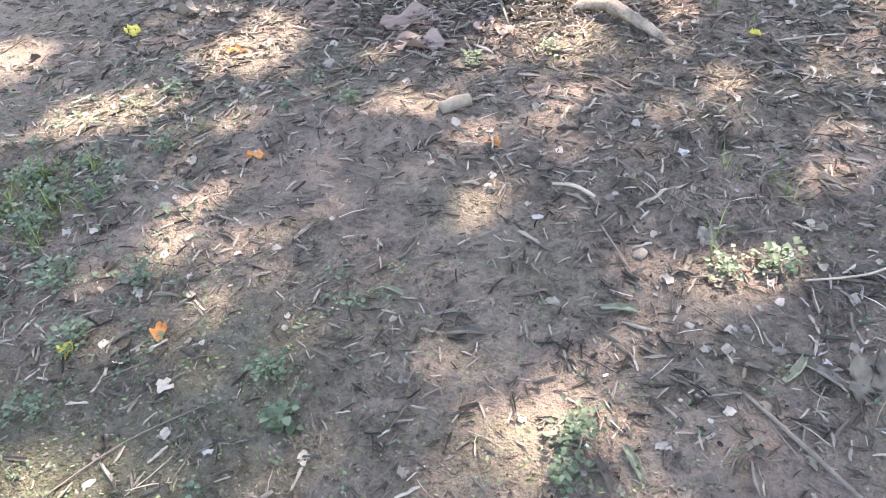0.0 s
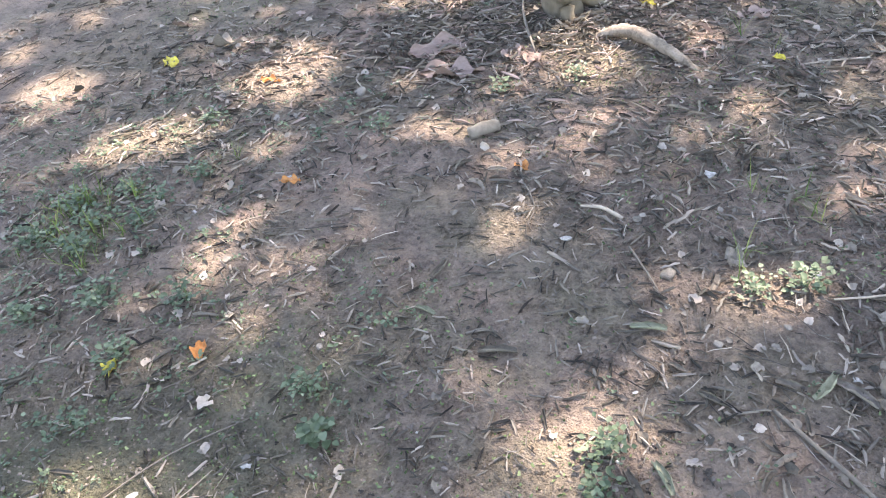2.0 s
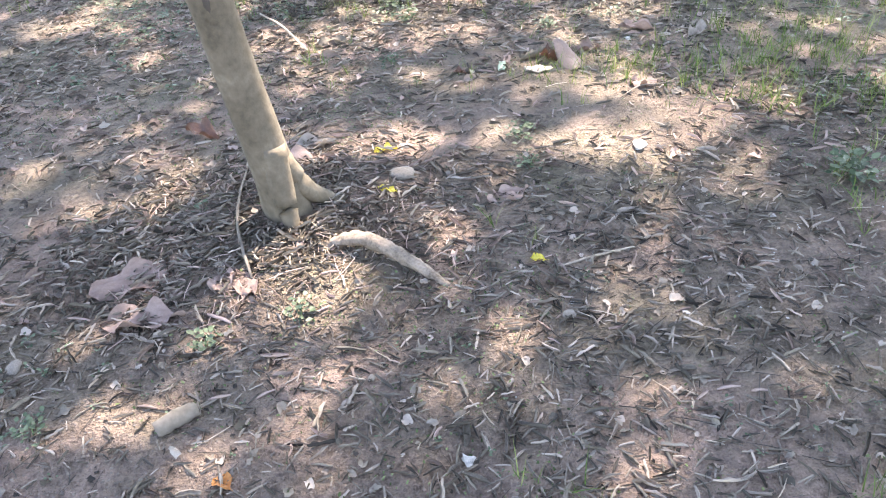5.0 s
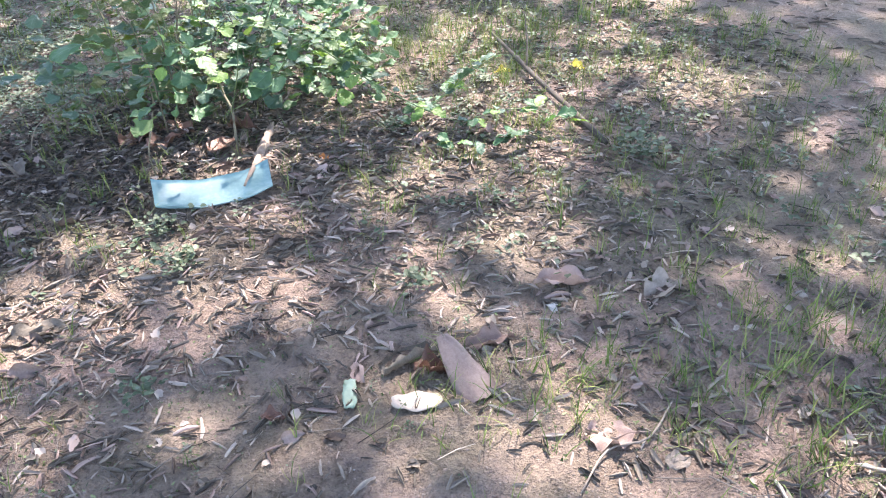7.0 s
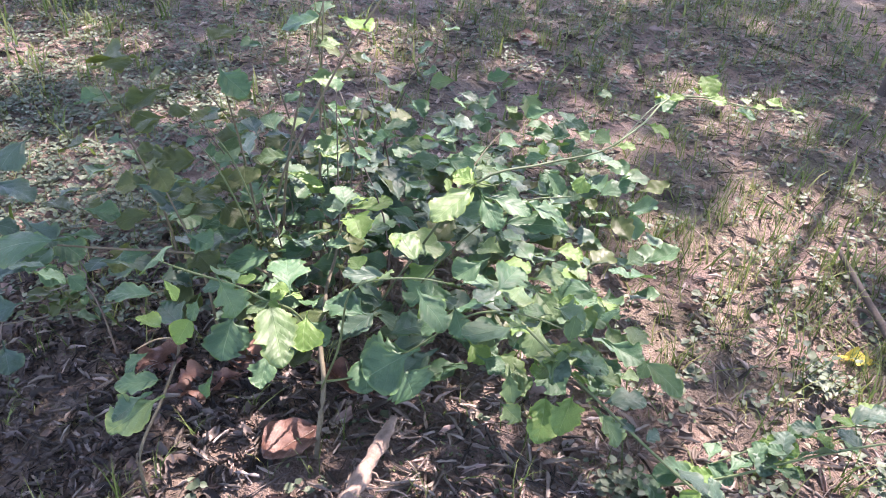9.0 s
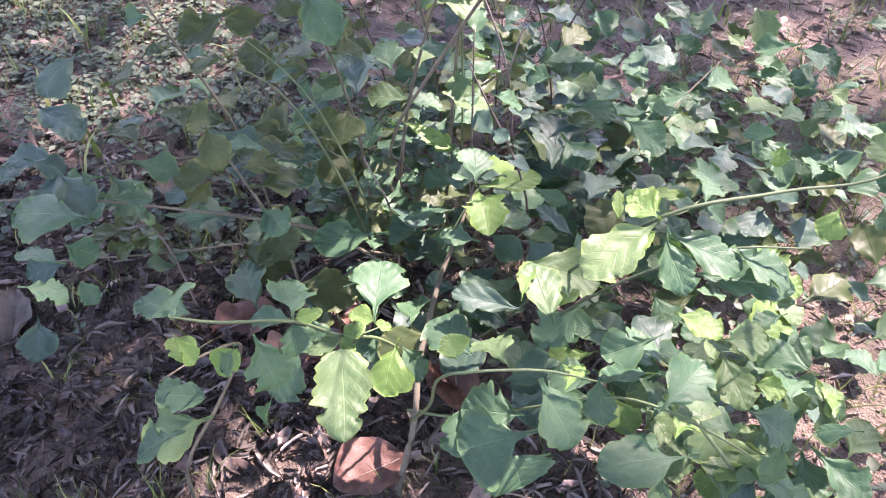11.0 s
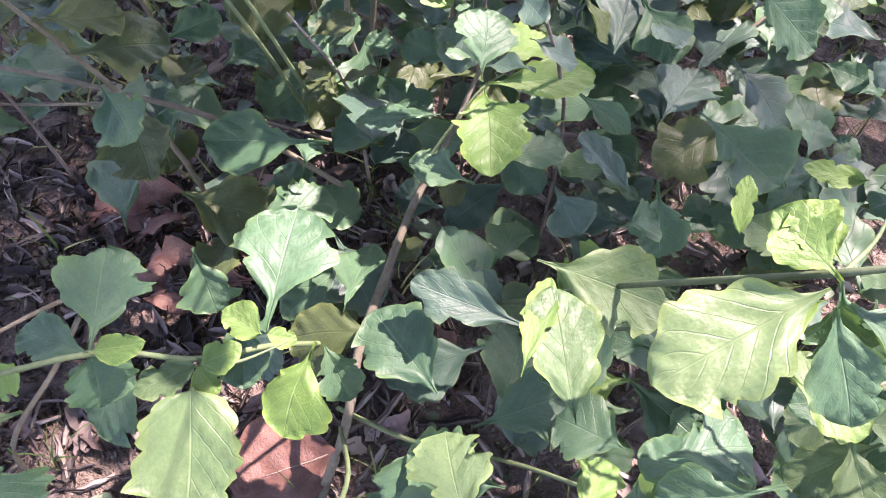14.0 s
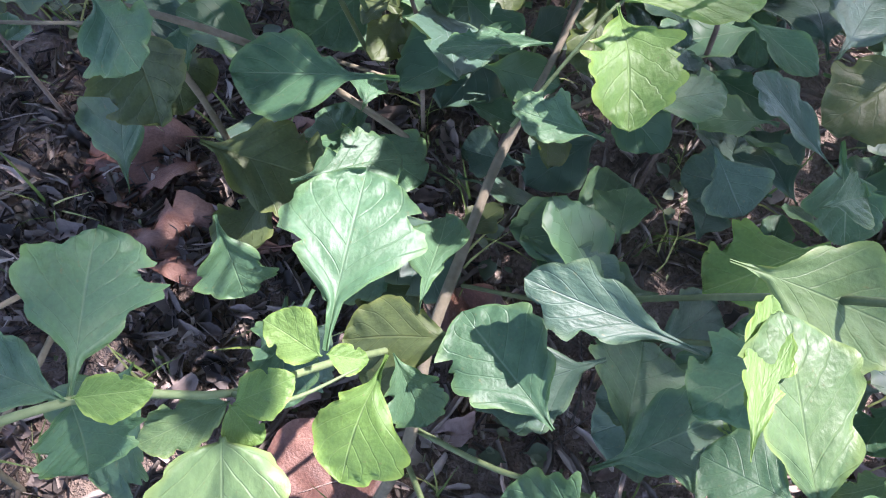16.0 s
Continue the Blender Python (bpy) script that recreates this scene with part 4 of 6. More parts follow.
# leafy back of the shrub, and its sunny right side
for x0, x1, y0, y1, z0, z1, count, kinds in ((1.45, 2.15, 5.90, 6.50, 0.22, 0.46, 105, ("pale", "pale", "", "mid", "shade_blue")), (1.70, 2.02, 5.30, 5.62, 0.15, 0.44, 50, ("mid", "young", "mid", "pale")), (1.15, 1.60, 5.85, 6.25, 0.25, 0.50, 40, ("", "shade_blue", "olive", "pale"))):
    for _ in range(count):
        x, y, z = lrng.uniform(x0, x1), lrng.uniform(y0, y1), lrng.uniform(z0, z1)
        yaw, n = lrng.uniform(0, 6.28), lrng.uniform(0.045, 0.10)
        leaf(x, y, z, x + n * math.cos(yaw), y + n * math.sin(yaw), z + lrng.normal(-0.005, 0.02), n * lrng.uniform(0.5, 0.72), kinds[lrng.randint(len(kinds))])

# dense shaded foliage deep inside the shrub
for kind, count, seed in (("", 170, 1), ("shade_blue", 80, 2), ("olive", 50, 3), ("pale", 60, 4)):
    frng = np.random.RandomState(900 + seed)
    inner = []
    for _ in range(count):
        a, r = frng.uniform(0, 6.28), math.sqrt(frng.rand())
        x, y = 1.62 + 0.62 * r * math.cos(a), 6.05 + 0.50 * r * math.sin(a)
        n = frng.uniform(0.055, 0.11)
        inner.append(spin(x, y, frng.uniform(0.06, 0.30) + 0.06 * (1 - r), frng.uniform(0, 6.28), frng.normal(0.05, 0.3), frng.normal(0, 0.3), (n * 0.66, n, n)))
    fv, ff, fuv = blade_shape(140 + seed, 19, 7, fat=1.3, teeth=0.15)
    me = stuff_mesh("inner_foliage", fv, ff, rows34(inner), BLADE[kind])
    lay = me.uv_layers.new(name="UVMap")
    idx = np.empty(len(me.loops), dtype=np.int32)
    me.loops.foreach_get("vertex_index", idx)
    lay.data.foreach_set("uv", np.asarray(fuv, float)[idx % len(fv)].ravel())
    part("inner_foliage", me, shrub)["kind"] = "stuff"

# slender upright sprigs with small sparse leaves behind and beside the shrub
sprng = np.random.RandomState(77)
for i in range(15):
    x, y = (sprng.uniform(1.0, 1.6), sprng.uniform(5.8, 6.4)) if i < 12 else (sprng.uniform(0.5, 1.0), sprng.uniform(5.6, 6.4))
    h = sprng.uniform(0.35, 0.80) if i < 11 else sprng.uniform(0.15, 0.42)
    dx, dy = sprng.normal(-0.06, 0.20), sprng.normal(-0.08, 0.14)
    dy = max(dy, 5.74 - y)
    line = [(x, y, 0, 0.0028), (x + dx * 0.25, y + dy * 0.3, h * 0.55, 0.0022), (x + dx, y + dy, h, 0.001)]
    part("sprig", mesh("sprig", *tube(line, 5, 4, 0.08, 700 + i), TWIG), shrub)
    small = []
    for k in range(sprng.randint(7, 13)):
        t = sprng.uniform(0.35, 1.0)
        n = sprng.uniform(0.03, 0.065)
        yaw = sprng.uniform(0, 6.28)
        small.append(spin(x + dx * t ** 1.5, y + dy * t ** 1.5, h * t, yaw, sprng.normal(0.1, 0.35), sprng.normal(0, 0.3), (n * 0.62, n, n)))
    kind = ("olive", "", "olive", "shade_blue")[i % 4]
    fv, ff, fuv = blade_shape(150 + i % 5, 17, 7, fat=1.15, teeth=0.12)
    me = stuff_mesh("sprig_foliage", fv, ff, rows34(small), BLADE[kind])
    lay = me.uv_layers.new(name="UVMap")
    idx = np.empty(len(me.loops), dtype=np.int32)
    me.loops.foreach_get("vertex_index", idx)
    lay.data.foreach_set("uv", np.asarray(fuv, float)[idx % len(fv)].ravel())
    part("sprig_foliage", me, shrub)

# tall thin shoots with large sunlit leaves above the shrub
for i, (x, y, h, dx, dy, kind) in enumerate(((1.20, 5.92, 0.80, -0.03, -0.22, "olive"), (1.02, 5.86, 0.74, -0.07, -0.16, "olive"), (1.24, 5.92, 0.88, 0.14, -0.10, "mid"), (1.34, 5.96, 0.86, 0.03, -0.10, "mid"),
                                           (1.12, 5.70, 0.60, -0.06, -0.10, "olive"), (1.30, 6.2, 0.70, -0.1, -0.1, "olive"))):
    part("sprig", mesh("sprig", *tube([(x, y, 0, 0.0035), (x + dx * 0.25, y + dy * 0.25, h * 0.5, 0.003), (x + dx, y + dy, h, 0.0012)], 6, 5, 0.08, 760 + i), WOODY), shrub)
    for k in range(8):
        t = 0.45 + 0.55 * k / 7
        yaw, n = lrng.uniform(0, 6.28), lrng.uniform(0.045, 0.085)
        u = max(t * 2 - 1, 0)
        ax, ay, az = x + dx * (0.5 * t if t < 0.5 else 0.25 + 0.75 * u), y + dy * (0.5 * t if t < 0.5 else 0.25 + 0.75 * u), h * t
        leaf(ax, ay, az, ax + n * math.cos(yaw), ay + n * math.sin(yaw), az + lrng.uniform(-0.03, 0.02), n * lrng.uniform(0.6, 0.8), kind if k % 3 else "pale")

# ---- loose things on the soil ----


def lying(name, me, x, y, label, category, yaw=0.0, s=(1, 1, 1), lift=0.0, tilt=0.0, roll=0.0, group=""):
    ob = new(name, me)
    ob.matrix_basis = spin(x, y, float(ground_z(x, y)) + lift, yaw, tilt, roll, s)
    return tagged(ob, label, category, group)


def limb_thing(name, pts, mat, label, category, sides=7, seed=1):
    x, y = pts[0][0], pts[0][1]
    rel = [(p[0] - x, p[1] - y, float(ground_z(p[0], p[1])) - float(ground_z(x, y)) + p[2], p[3]) for p in pts]
    ob = new(name, mesh(name, *tube(rel, sides, 4, 0.12, seed), mat))
    ob.location = (x, y, float(ground_z(x, y)))
    return tagged(ob, label, category)


def pebble(seed, flat=0.55, lumps=0.5):
    bm = bmesh.new()
    bmesh.ops.create_icosphere(bm, subdivisions=2, radius=0.5)
    for v in bm.verts:
        v.co *= 1 + lumps * noise.noise(v.co * 2.3 + Vector((seed * 3.1, 0, 0)))
        v.co.z *= flat
    verts, faces = [tuple(v.co) for v in bm.verts], [tuple(v.index for v in f.verts) for f in bm.faces]
    bm.free()
    return verts, faces


STONES = [mesh("stone", *pebble(i), STONE) for i in range(3)]
BITS = [mesh("white_bit", *pebble(10 + i, 0.35, 1.1), WHITE_BIT, smooth=False) for i in range(3)]
for x, y, s in ((0.38, 1.385, 0.042), (-0.54, 2.46, 0.05), (-0.50, 1.20, 0.02), (0.62, 1.19, 0.02), (0.665, 3.07, 0.10), (0.45, 1.15, 0.025)):
    lying("stone", STONES[int(s * 1000) % 3], x, y, "small rounded grey-buff stone half sunk in soil", "stone", s * 90, (s, s * 0.8, s * 0.8), s * 0.12)
for i, (x, y, s) in enumerate(((0.135, 1.547, 0.032), (-0.876, 1.485, 0.034), (-0.609, 0.866, 0.026), (-0.99, 1.79, 0.022), (0.01, 1.70, 0.026), (0.36, 1.28, 0.026), (0.74, 1.36, 0.034), (0.72, 1.03, 0.024),
                               (-0.85, 0.80, 0.03), (1.45, 2.31, 0.03), (1.93, 3.94, 0.05), (-0.37, 1.42, 0.014), (0.58, 0.87, 0.014), (-0.72, 1.95, 0.02), (-0.20, 1.10, 0.012), (0.24, 1.02, 0.014),
                               (0.58, 1.81, 0.045), (1.0, 2.25, 0.02), (1.28, 2.12, 0.022), (1.75, 2.45, 0.028), (0.73, 3.30, 0.05), (1.545, 2.98, 0.075))):
    lying("white_bit", BITS[i % 3], x, y, "small whitish shell-like fragment on the soil", "fragment", i * 1.7, (s * 0.85, s * 0.6, s * 0.6), s * 0.06, group="white fragments")

# flat and curled leaves that stand out


def flat_leaf(i, mat, name="fallen_leaf"):
    v, f, uv = blade_shape(330 + i, 21, 11, 0.1, 0.8 + 0.05 * (i % 4), 0.05, 1 + i % 2, (0.25, 0.7, 1.1, 0.45)[i % 4], (-0.05, 0.12, -0.2, 0.05)[i % 4], 0.09)
    k = 3.1 * i
    v = [(a + 0.05 * noise.noise(Vector((a * 3 + k, b * 4, 1))), b - 0.5, c + (0.10 + 0.05 * (i % 3)) * noise.noise(Vector((a * 3 + k, b * 3.5, 2))) + 0.05 * noise.noise(Vector((a * 8 + k, b * 9, 3)))) for a, b, c in v]
    return mesh(name, v, f, mat, uv)


LOOSE = [
    (-0.71, 1.92, 0.075, 0.032, 1.4, ORANGE, "bright orange fallen leaf on bare soil"),
    (0.036, 1.895, 0.06, 0.045, 0.5, ORANGE, "curled orange fallen leaf on bare soil"),
    (-0.805, 1.195, 0.06, 0.038, 0.2, ORANGE, "orange-brown fallen leaf on soil"),
    (-0.92, 2.60, 0.09, 0.035, 1.5, ORANGE, "orange fallen leaf in a sunny patch"),
    (-1.39, 2.83, 0.09, 0.06, 0.6, YELLOW, "faded yellow fallen leaf on litter"),
    (-1.025, 1.158, 0.055, 0.036, 2.9, YELLOW, "pale yellow oval fallen leaf"),
    (0.97, 2.45, 0.05, 0.035, 1.2, YELLOW, "bright yellow fallen leaf with holes"),
    (0.645, 3.29, 0.09, 0.04, 1.5, YELLOW, "yellow-olive fallen leaf in sunlight"),
    (0.60, 2.98, 0.07, 0.035, 1.1, YELLOW, "small ochre leaf beside a stone"),
    (2.73, 5.67, 0.09, 0.05, 1.2, YELLOW, "yellow leaf lying among grass"),
    (3.08, 5.53, 0.09, 0.05, 0.4, YELLOW, "yellow leaf lying on litter"),
    (-0.20, 2.55, 0.26, 0.13, 1.35, PINK_DEAD, "large grey-brown dead leaf, curled up"),
    (-0.24, 2.74, 0.28, 0.14, 1.9, PINK_DEAD, "large brown dead leaf arched off the soil"),
    (0.03, 2.64, 0.13, 0.085, 0.1, PINK_DEAD, "pinkish dead leaf leaning on litter"),
    (-1.18, 2.94, 0.15, 0.06, 1.7, STONE, "grey bleached dead leaf on soil"),
    (0.79, 0.98, 0.17, 0.10, 2.6, DEAD, "large flat brown leaf with pale ribs"),
    (0.56, 1.44, 0.09, 0.05, 2.7, DEAD, "grey-brown dead leaf on soil"),
    (0.36, 3.43, 0.22, 0.12, 1.5, DEAD, "broad brown dead leaf near the trunk"),
    (-0.05, 3.68, 0.16, 0.09, 0.9, RED_DEAD, "reddish-brown dead leaf behind the trunk"),
    (0.23, 3.57, 0.09, 0.05, 1.5, STONE, "pale grey dead leaf on soil"),
    (0.99, 2.82, 0.16, 0.09, 1.8, PINK_DEAD, "pinkish dead leaf pressed into the soil"),
    (0.57, 4.51, 0.20, 0.08, 1.5, DEAD, "dark curled dead leaf on soil"),
    (1.09, 3.89, 0.06, 0.04, 1.2, RED_DEAD, "small rusty dead leaf on soil"),
    (1.79, 3.47, 0.13, 0.10, 1.1, PINK_DEAD, "pinkish broad dead leaf on soil"),
    (1.88, 3.34, 0.075, 0.05, 1.5, STONE, "pale grey leaf flake on soil"),
    (0.27, 6.08, 0.17, 0.11, 1.4, RED_DEAD, "curled russet leaf beside the shrub"),
    (0.53, 5.62, 0.14, 0.09, 0.3, DEAD, "brown dead leaf beside the shrub"),
    (2.30, 8.05, 0.26, 0.17, 1.2, RED_DEAD, "large russet dead leaf in the distance"),
    (-0.10, 7.76, 0.24, 0.14, 1.8, PINK_DEAD, "large pinkish dead leaf in the distance"),
    (1.64, 5.17, 0.075, 0.03, 0.2, ORANGE, "small orange leaf on dark litter"),
    (1.42, 5.62, 0.14, 0.09, 0.9, RED_DEAD, "russet leaf under the shrub"),
    (1.08, 5.62, 0.18, 0.10, 1.9, RED_DEAD, "dark red dead leaf under the shrub"),
    (1.16, 5.74, 0.20, 0.12, 0.7, RED_DEAD, "large dark red-brown dead leaf under branches"),
    (0.98, 5.70, 0.17, 0.11, 2.3, RED_DEAD, "red-brown dead leaf under low branches"),
    (0.69, 6.03, 0.09, 0.06, 0.7, STONE, "blue-grey dead leaf under the shrub"),
    (2.30, 5.08, 0.13, 0.08, 0.9, PINK_DEAD, "pale pinkish dead leaf among weeds"),
    (2.05, 5.12, 0.12, 0.08, 1.9, PINK_DEAD, "pale dead leaf among weeds"),
    (2.27, 3.87, 0.15, 0.10, 1.7, DEAD, "dark brown dead leaf curled upright"),
    (2.02, 4.02, 0.20, 0.08, 1.4, PINK_DEAD, "pale pinkish strip of dead bark"),
    (0.30, 3.30, 0.24, 0.13, 1.7, PINK_DEAD, "large pinkish-brown leaf by the trunk"),
    (0.10, 2.60, 0.14, 0.08, 0.4, PINK_DEAD, "pinkish curled leaf beside sunny litter"),
    (0.20, 5.05, 0.12, 0.07, 1.0, DEAD, "brown dead leaf on soil"),
]


def fallen(me, mat, x, y, label, yaw, size, lift, tilt, roll):
    """A fallen leaf: its blade and the dry stalk with the midrib standing out of it."""
    thing = tagged(base("fallen_leaf", x, y), label, "leaf")
    at = spin(x, y, float(ground_z(x, y)) + lift, yaw, tilt, roll, size)
    part("blade", me, thing, at=at)
    v = np.array([q.co for q in me.vertices])
    spine = [v[np.argmin((v[:, 1] - t) ** 2 * 40 + v[:, 0] ** 2)] for t in (-0.36, -0.2, 0.0, 0.2)]
    w = 0.012
    line = [(0.02, -0.66, spine[0][2] + 0.02, w)] + [(0.0 + q[0] * 0.5, q[1], q[2] + 0.012, w * (1 - 0.22 * k)) for k, q in enumerate(spine)]
    part("stalk", mesh("stalk", *tube(line, 5, 3, 0.1, 3), mat), thing, at=at)
    return thing


for i, (x, y, n, w, yaw, m, label) in enumerate(LOOSE):
    fallen(flat_leaf(i, m), m, x, y, label, yaw, (w, n, n * (0.8 if n < 0.2 else 0.5)), 0.006, 0.05 * ((i % 5) - 2), 0.08 * ((i % 3) - 1))
rv, rf, ruv = blade_shape(371, 27, 13, 0.05, 0.95, 0.0, 0, 0.45, -0.05, 0.03, 0.7)
rv = [(a, b - 0.5, c + 0.07 * noise.noise(Vector((a * 2.5, b * 3, 2))) + 0.025 * noise.noise(Vector((a * 7, b * 8, 3)))) for a, b, c in rv]
fallen(mesh("blade", rv, rf, RED_DEAD, ruv), PALE_WOOD, 1.30, 5.425, "broad round russet leaf lying under the shrub", 2.2, (0.115, 0.135, 0.10), 0.03, -0.10, 0.10)
# the large rolled leaf that stands on edge, its neighbour and the scraps beside it
rolled = tagged(base("rolled_leaf", 1.567, 3.80), "large pinkish-brown dead leaf rolled into a cone", "leaf")
cone = []
for i in range(24):
    t = i / 23
    half = 0.016 + 0.046 * math.sin(math.pi * min(0.80, 0.06 + 0.62 * t))
    crown_z = 0.085 * (1 - t) ** 1.2 + 0.034 + 0.012 * math.sin(5 * t)
    for j in range(24):
        a = 2 * j / 23 - 1
        turn = 0.9 + 0.5 * t
        x = half * math.sin(a * turn * 1.15) / math.sin(min(1.5, turn))
        z = crown_z - half * 0.95 * (1 - math.cos(a * turn))
        flip = max(0.0, (a - 0.45) / 0.55) ** 2 * max(0.0, (t - 0.45) / 0.55)
        y = 0.125 - 0.25 * t - 0.030 * (1 - abs(a)) * t ** 4 + 0.006 * noise.noise(Vector((6 * a, 9 * t, 1.0))) * t
        cone.append((x + 0.018 * flip + 0.02 * (t - 0.5), y, max(0.003, z + 0.055 * flip + 0.005 * noise.noise(Vector((3 * a, 5 * t, 2.0))))))
cone_at = Matrix.Translation(rolled.location) @ spin(0, 0.01, 0.002, 0.05, 0.0, 0.0, (0.68, 0.70, 0.72))
part("blade", mesh("blade", cone, grid_faces(24, 24), FOLDED), rolled, at=cone_at)
part("stalk", mesh("stalk", *tube([(-0.01, 0.115, 0.115, 0.004), (-0.014, 0.135, 0.122, 0.003), (-0.03, 0.155, 0.118, 0.002)], 6), TWIG), rolled, at=cone_at)
roll_v, roll_f = curl_shape(431, 12, 12, 4.2, 0.06, 0.2)
lying("crumpled_leaf", mesh("crumpled_leaf", roll_v, roll_f, DEAD), 1.465, 3.905, "arched brown dead leaf beside the rolled one", "leaf", 1.62, (0.34, 0.16, 0.30), 0.004, 0.0, 0.5)
lying("crumpled_leaf", flat_leaf(42, RED_DEAD, "crumpled_leaf"), 1.50, 3.855, "crumpled reddish leaf under the rolled one", "leaf", 1.3, (0.07, 0.09, 0.12), 0.012, 0.1, 0.15)
lying("crumpled_leaf", flat_leaf(45, PINK_DEAD, "crumpled_leaf"), 1.69, 3.89, "pinkish flat leaf behind the rolled one", "leaf", 1.45, (0.06, 0.15, 0.14), 0.01, 0.0, -0.2)


def scrap(name, w, d, thick, seed, mat, bend=0.0):
    rng = np.random.RandomState(seed)
    n, k = 9, 6
    top, out = [], []
    for i in range(n):
        for j in range(k):
            u, v = i / (n - 1) - 0.5, j / (k - 1) - 0.5
            x = u * w * (1 - 0.20 * (abs(v) * 2) ** 3) + 0.10 * v * d + 0.003 * rng.uniform(-1, 1) * (abs(u) > 0.49)
            y = v * d * (1 - 0.22 * (abs(u) * 2) ** 3) + 0.003 * rng.uniform(-1, 1) * (abs(v) > 0.49)
            top.append((x, y, bend * (u * u * w) + 0.005 * math.sin(9 * u + 4 * v) + thick))
    verts = top + [(x, y, z - thick) for x, y, z in top]
    g = grid_faces(n, k)
    f = [q for q in g] + [tuple(a + n * k for a in q[::-1]) for q in g]
    rim = [i * k for i in range(n)] + [(n - 1) * k + j for j in range(1, k)] + [i * k + k - 1 for i in range(n - 2, -1, -1)] + [j for j in range(k - 2, 0, -1)]
    f += [(rim[i], rim[(i + 1) % len(rim)], rim[(i + 1) % len(rim)] + n * k, rim[i] + n * k) for i in range(len(rim))]
    return mesh(name, verts, f, mat)


lying("paper_scrap", scrap("paper_scrap", 0.125, 0.062, 0.003, 3, PAPER, 0.08), 1.425, 3.775, "dirty off-white crumpled paper scrap", "paper", -0.45, lift=0.008)
lying("plastic_strip", scrap("plastic_strip", 0.11, 0.036, 0.003, 5, GREEN_PLASTIC, 0.15), 1.285, 3.88, "pale green plastic strip lying on soil", "plastic strip", 1.25, lift=0.006)

# the curved piece of blue plastic
shard = tagged(base("plastic_shard", 1.19, 5.07), "curved pale-blue weathered plastic shard lying on soil", "plastic shard")
sv, N1, N2 = [], 19, 8
for side in (0, 1):
    for i in range(N1):
        u = i / (N1 - 1) - 0.5
        for j in range(N2):
            v = j / (N2 - 1)
            x = u * 0.425 * (1 - 0.03 * v)
            lift = 0.026 * abs(2 * u) ** 2.2
            y = 0.062 - 0.150 * v + 0.022 * (2 * u) ** 2 + 0.004 * math.sin(17 * u)
            z = 0.010 + lift + 0.034 * (1 - v) ** 1.5 + (0.004 if side == 0 else 0)
            sv.append((x, y, z))
K = N1 * N2
g = grid_faces(N1, N2)
sf = [q for q in g] + [tuple(a + K for a in q[::-1]) for q in g]
rim = [i * N2 for i in range(N1)] + [(N1 - 1) * N2 + j for j in range(1, N2)] + [i * N2 + N2 - 1 for i in range(N1 - 2, -1, -1)] + [j for j in range(N2 - 2, 0, -1)]
sf += [(rim[i], rim[i] + K, rim[(i + 1) % len(rim)] + K, rim[(i + 1) % len(rim)]) for i in range(len(rim))]
part("sheet", mesh("sheet", sv, sf, PLASTIC), shard, at=Matrix.Translation(shard.location) @ spin(0, 0, 0, -0.12))

# dead stump with rootlets at the foot of the shrub
stub = tagged(base("dead_stub", 1.42, 5.22), "pale dead woody stub with frayed rootlets", "stub")
part("stick", mesh("stick", *tube([(1.29, 5.00, 0.056, 0.004), (1.33, 5.08, 0.058, 0.007), (1.37, 5.15, 0.052, 0.013), (1.41, 5.24, 0.05, 0.019), (1.455, 5.33, 0.06, 0.015), (1.49, 5.40, 0.066, 0.014), (1.515, 5.45, 0.07, 0.009)], 9, 5, 0.35, 77), PALE_WOOD), stub)
srng = np.random.RandomState(8)
for i in range(74):
    low = i < 50
    a = srng.uniform(-2.2, 0.5) if low else srng.uniform(-0.4, 2.6)
    f = srng.uniform(0, 1)
    x, y = (1.39 + 0.06 * f + srng.normal(0, 0.018), 5.18 + 0.12 * f + srng.normal(0, 0.02)) if low else (1.505 + srng.normal(0, 0.012), 5.435 + srng.normal(0, 0.015))
    n = srng.uniform(0.03, 0.10) if low else srng.uniform(0.02, 0.05)
    k = srng.uniform(-0.7, 0.7)
    z = float(ground_z(x, y))
    part("rootlet", mesh("rootlet", *tube([(x, y, z + 0.05, 0.0032), (x + n * 0.5 * math.cos(a), y + n * 0.5 * math.sin(a), z + 0.045, 0.0024), (x + n * math.cos(a + k), y + n * math.sin(a + k), z + (0.01 if low else 0.055), 0.0010)], 5, 3, 0.25, 80 + i), PALE_WOOD), stub)

# sticks and twigs
limb_thing("stick", [(2.70, 4.76, 0.012, 0.013), (2.735, 5.05, 0.03, 0.013), (2.765, 5.36, 0.045, 0.012), (2.84, 5.75, 0.05, 0.011), (2.93, 6.15, 0.04, 0.008)], FAR_BARK, "long grey-brown dead branch on the grass", "stick", 9, 12)
limb_thing("twig", [(2.80, 5.55, 0.05, 0.005), (2.86, 5.66, 0.16, 0.004), (2.89, 5.74, 0.26, 0.0025)], TWIG, "thin dead side shoot standing off the branch", "twig", 6, 24)
limb_thing("stick", [(-0.13, 2.10, 0.016, 0.022), (-0.08, 2.12, 0.02, 0.024), (-0.035, 2.145, 0.016, 0.020)], DEAD, "short thick piece of dead wood", "stick", 10, 13)
limb_thing("twig", [(0.02, 1.97, 0.004, 0.003), (0.03, 1.84, 0.006, 0.003), (0.06, 1.70, 0.004, 0.0025), (0.03, 1.57, 0.004, 0.002), (0.12, 1.50, 0.003, 0.0015)], TWIG, "thin dark curved twig on bare soil", "twig", 5, 14)
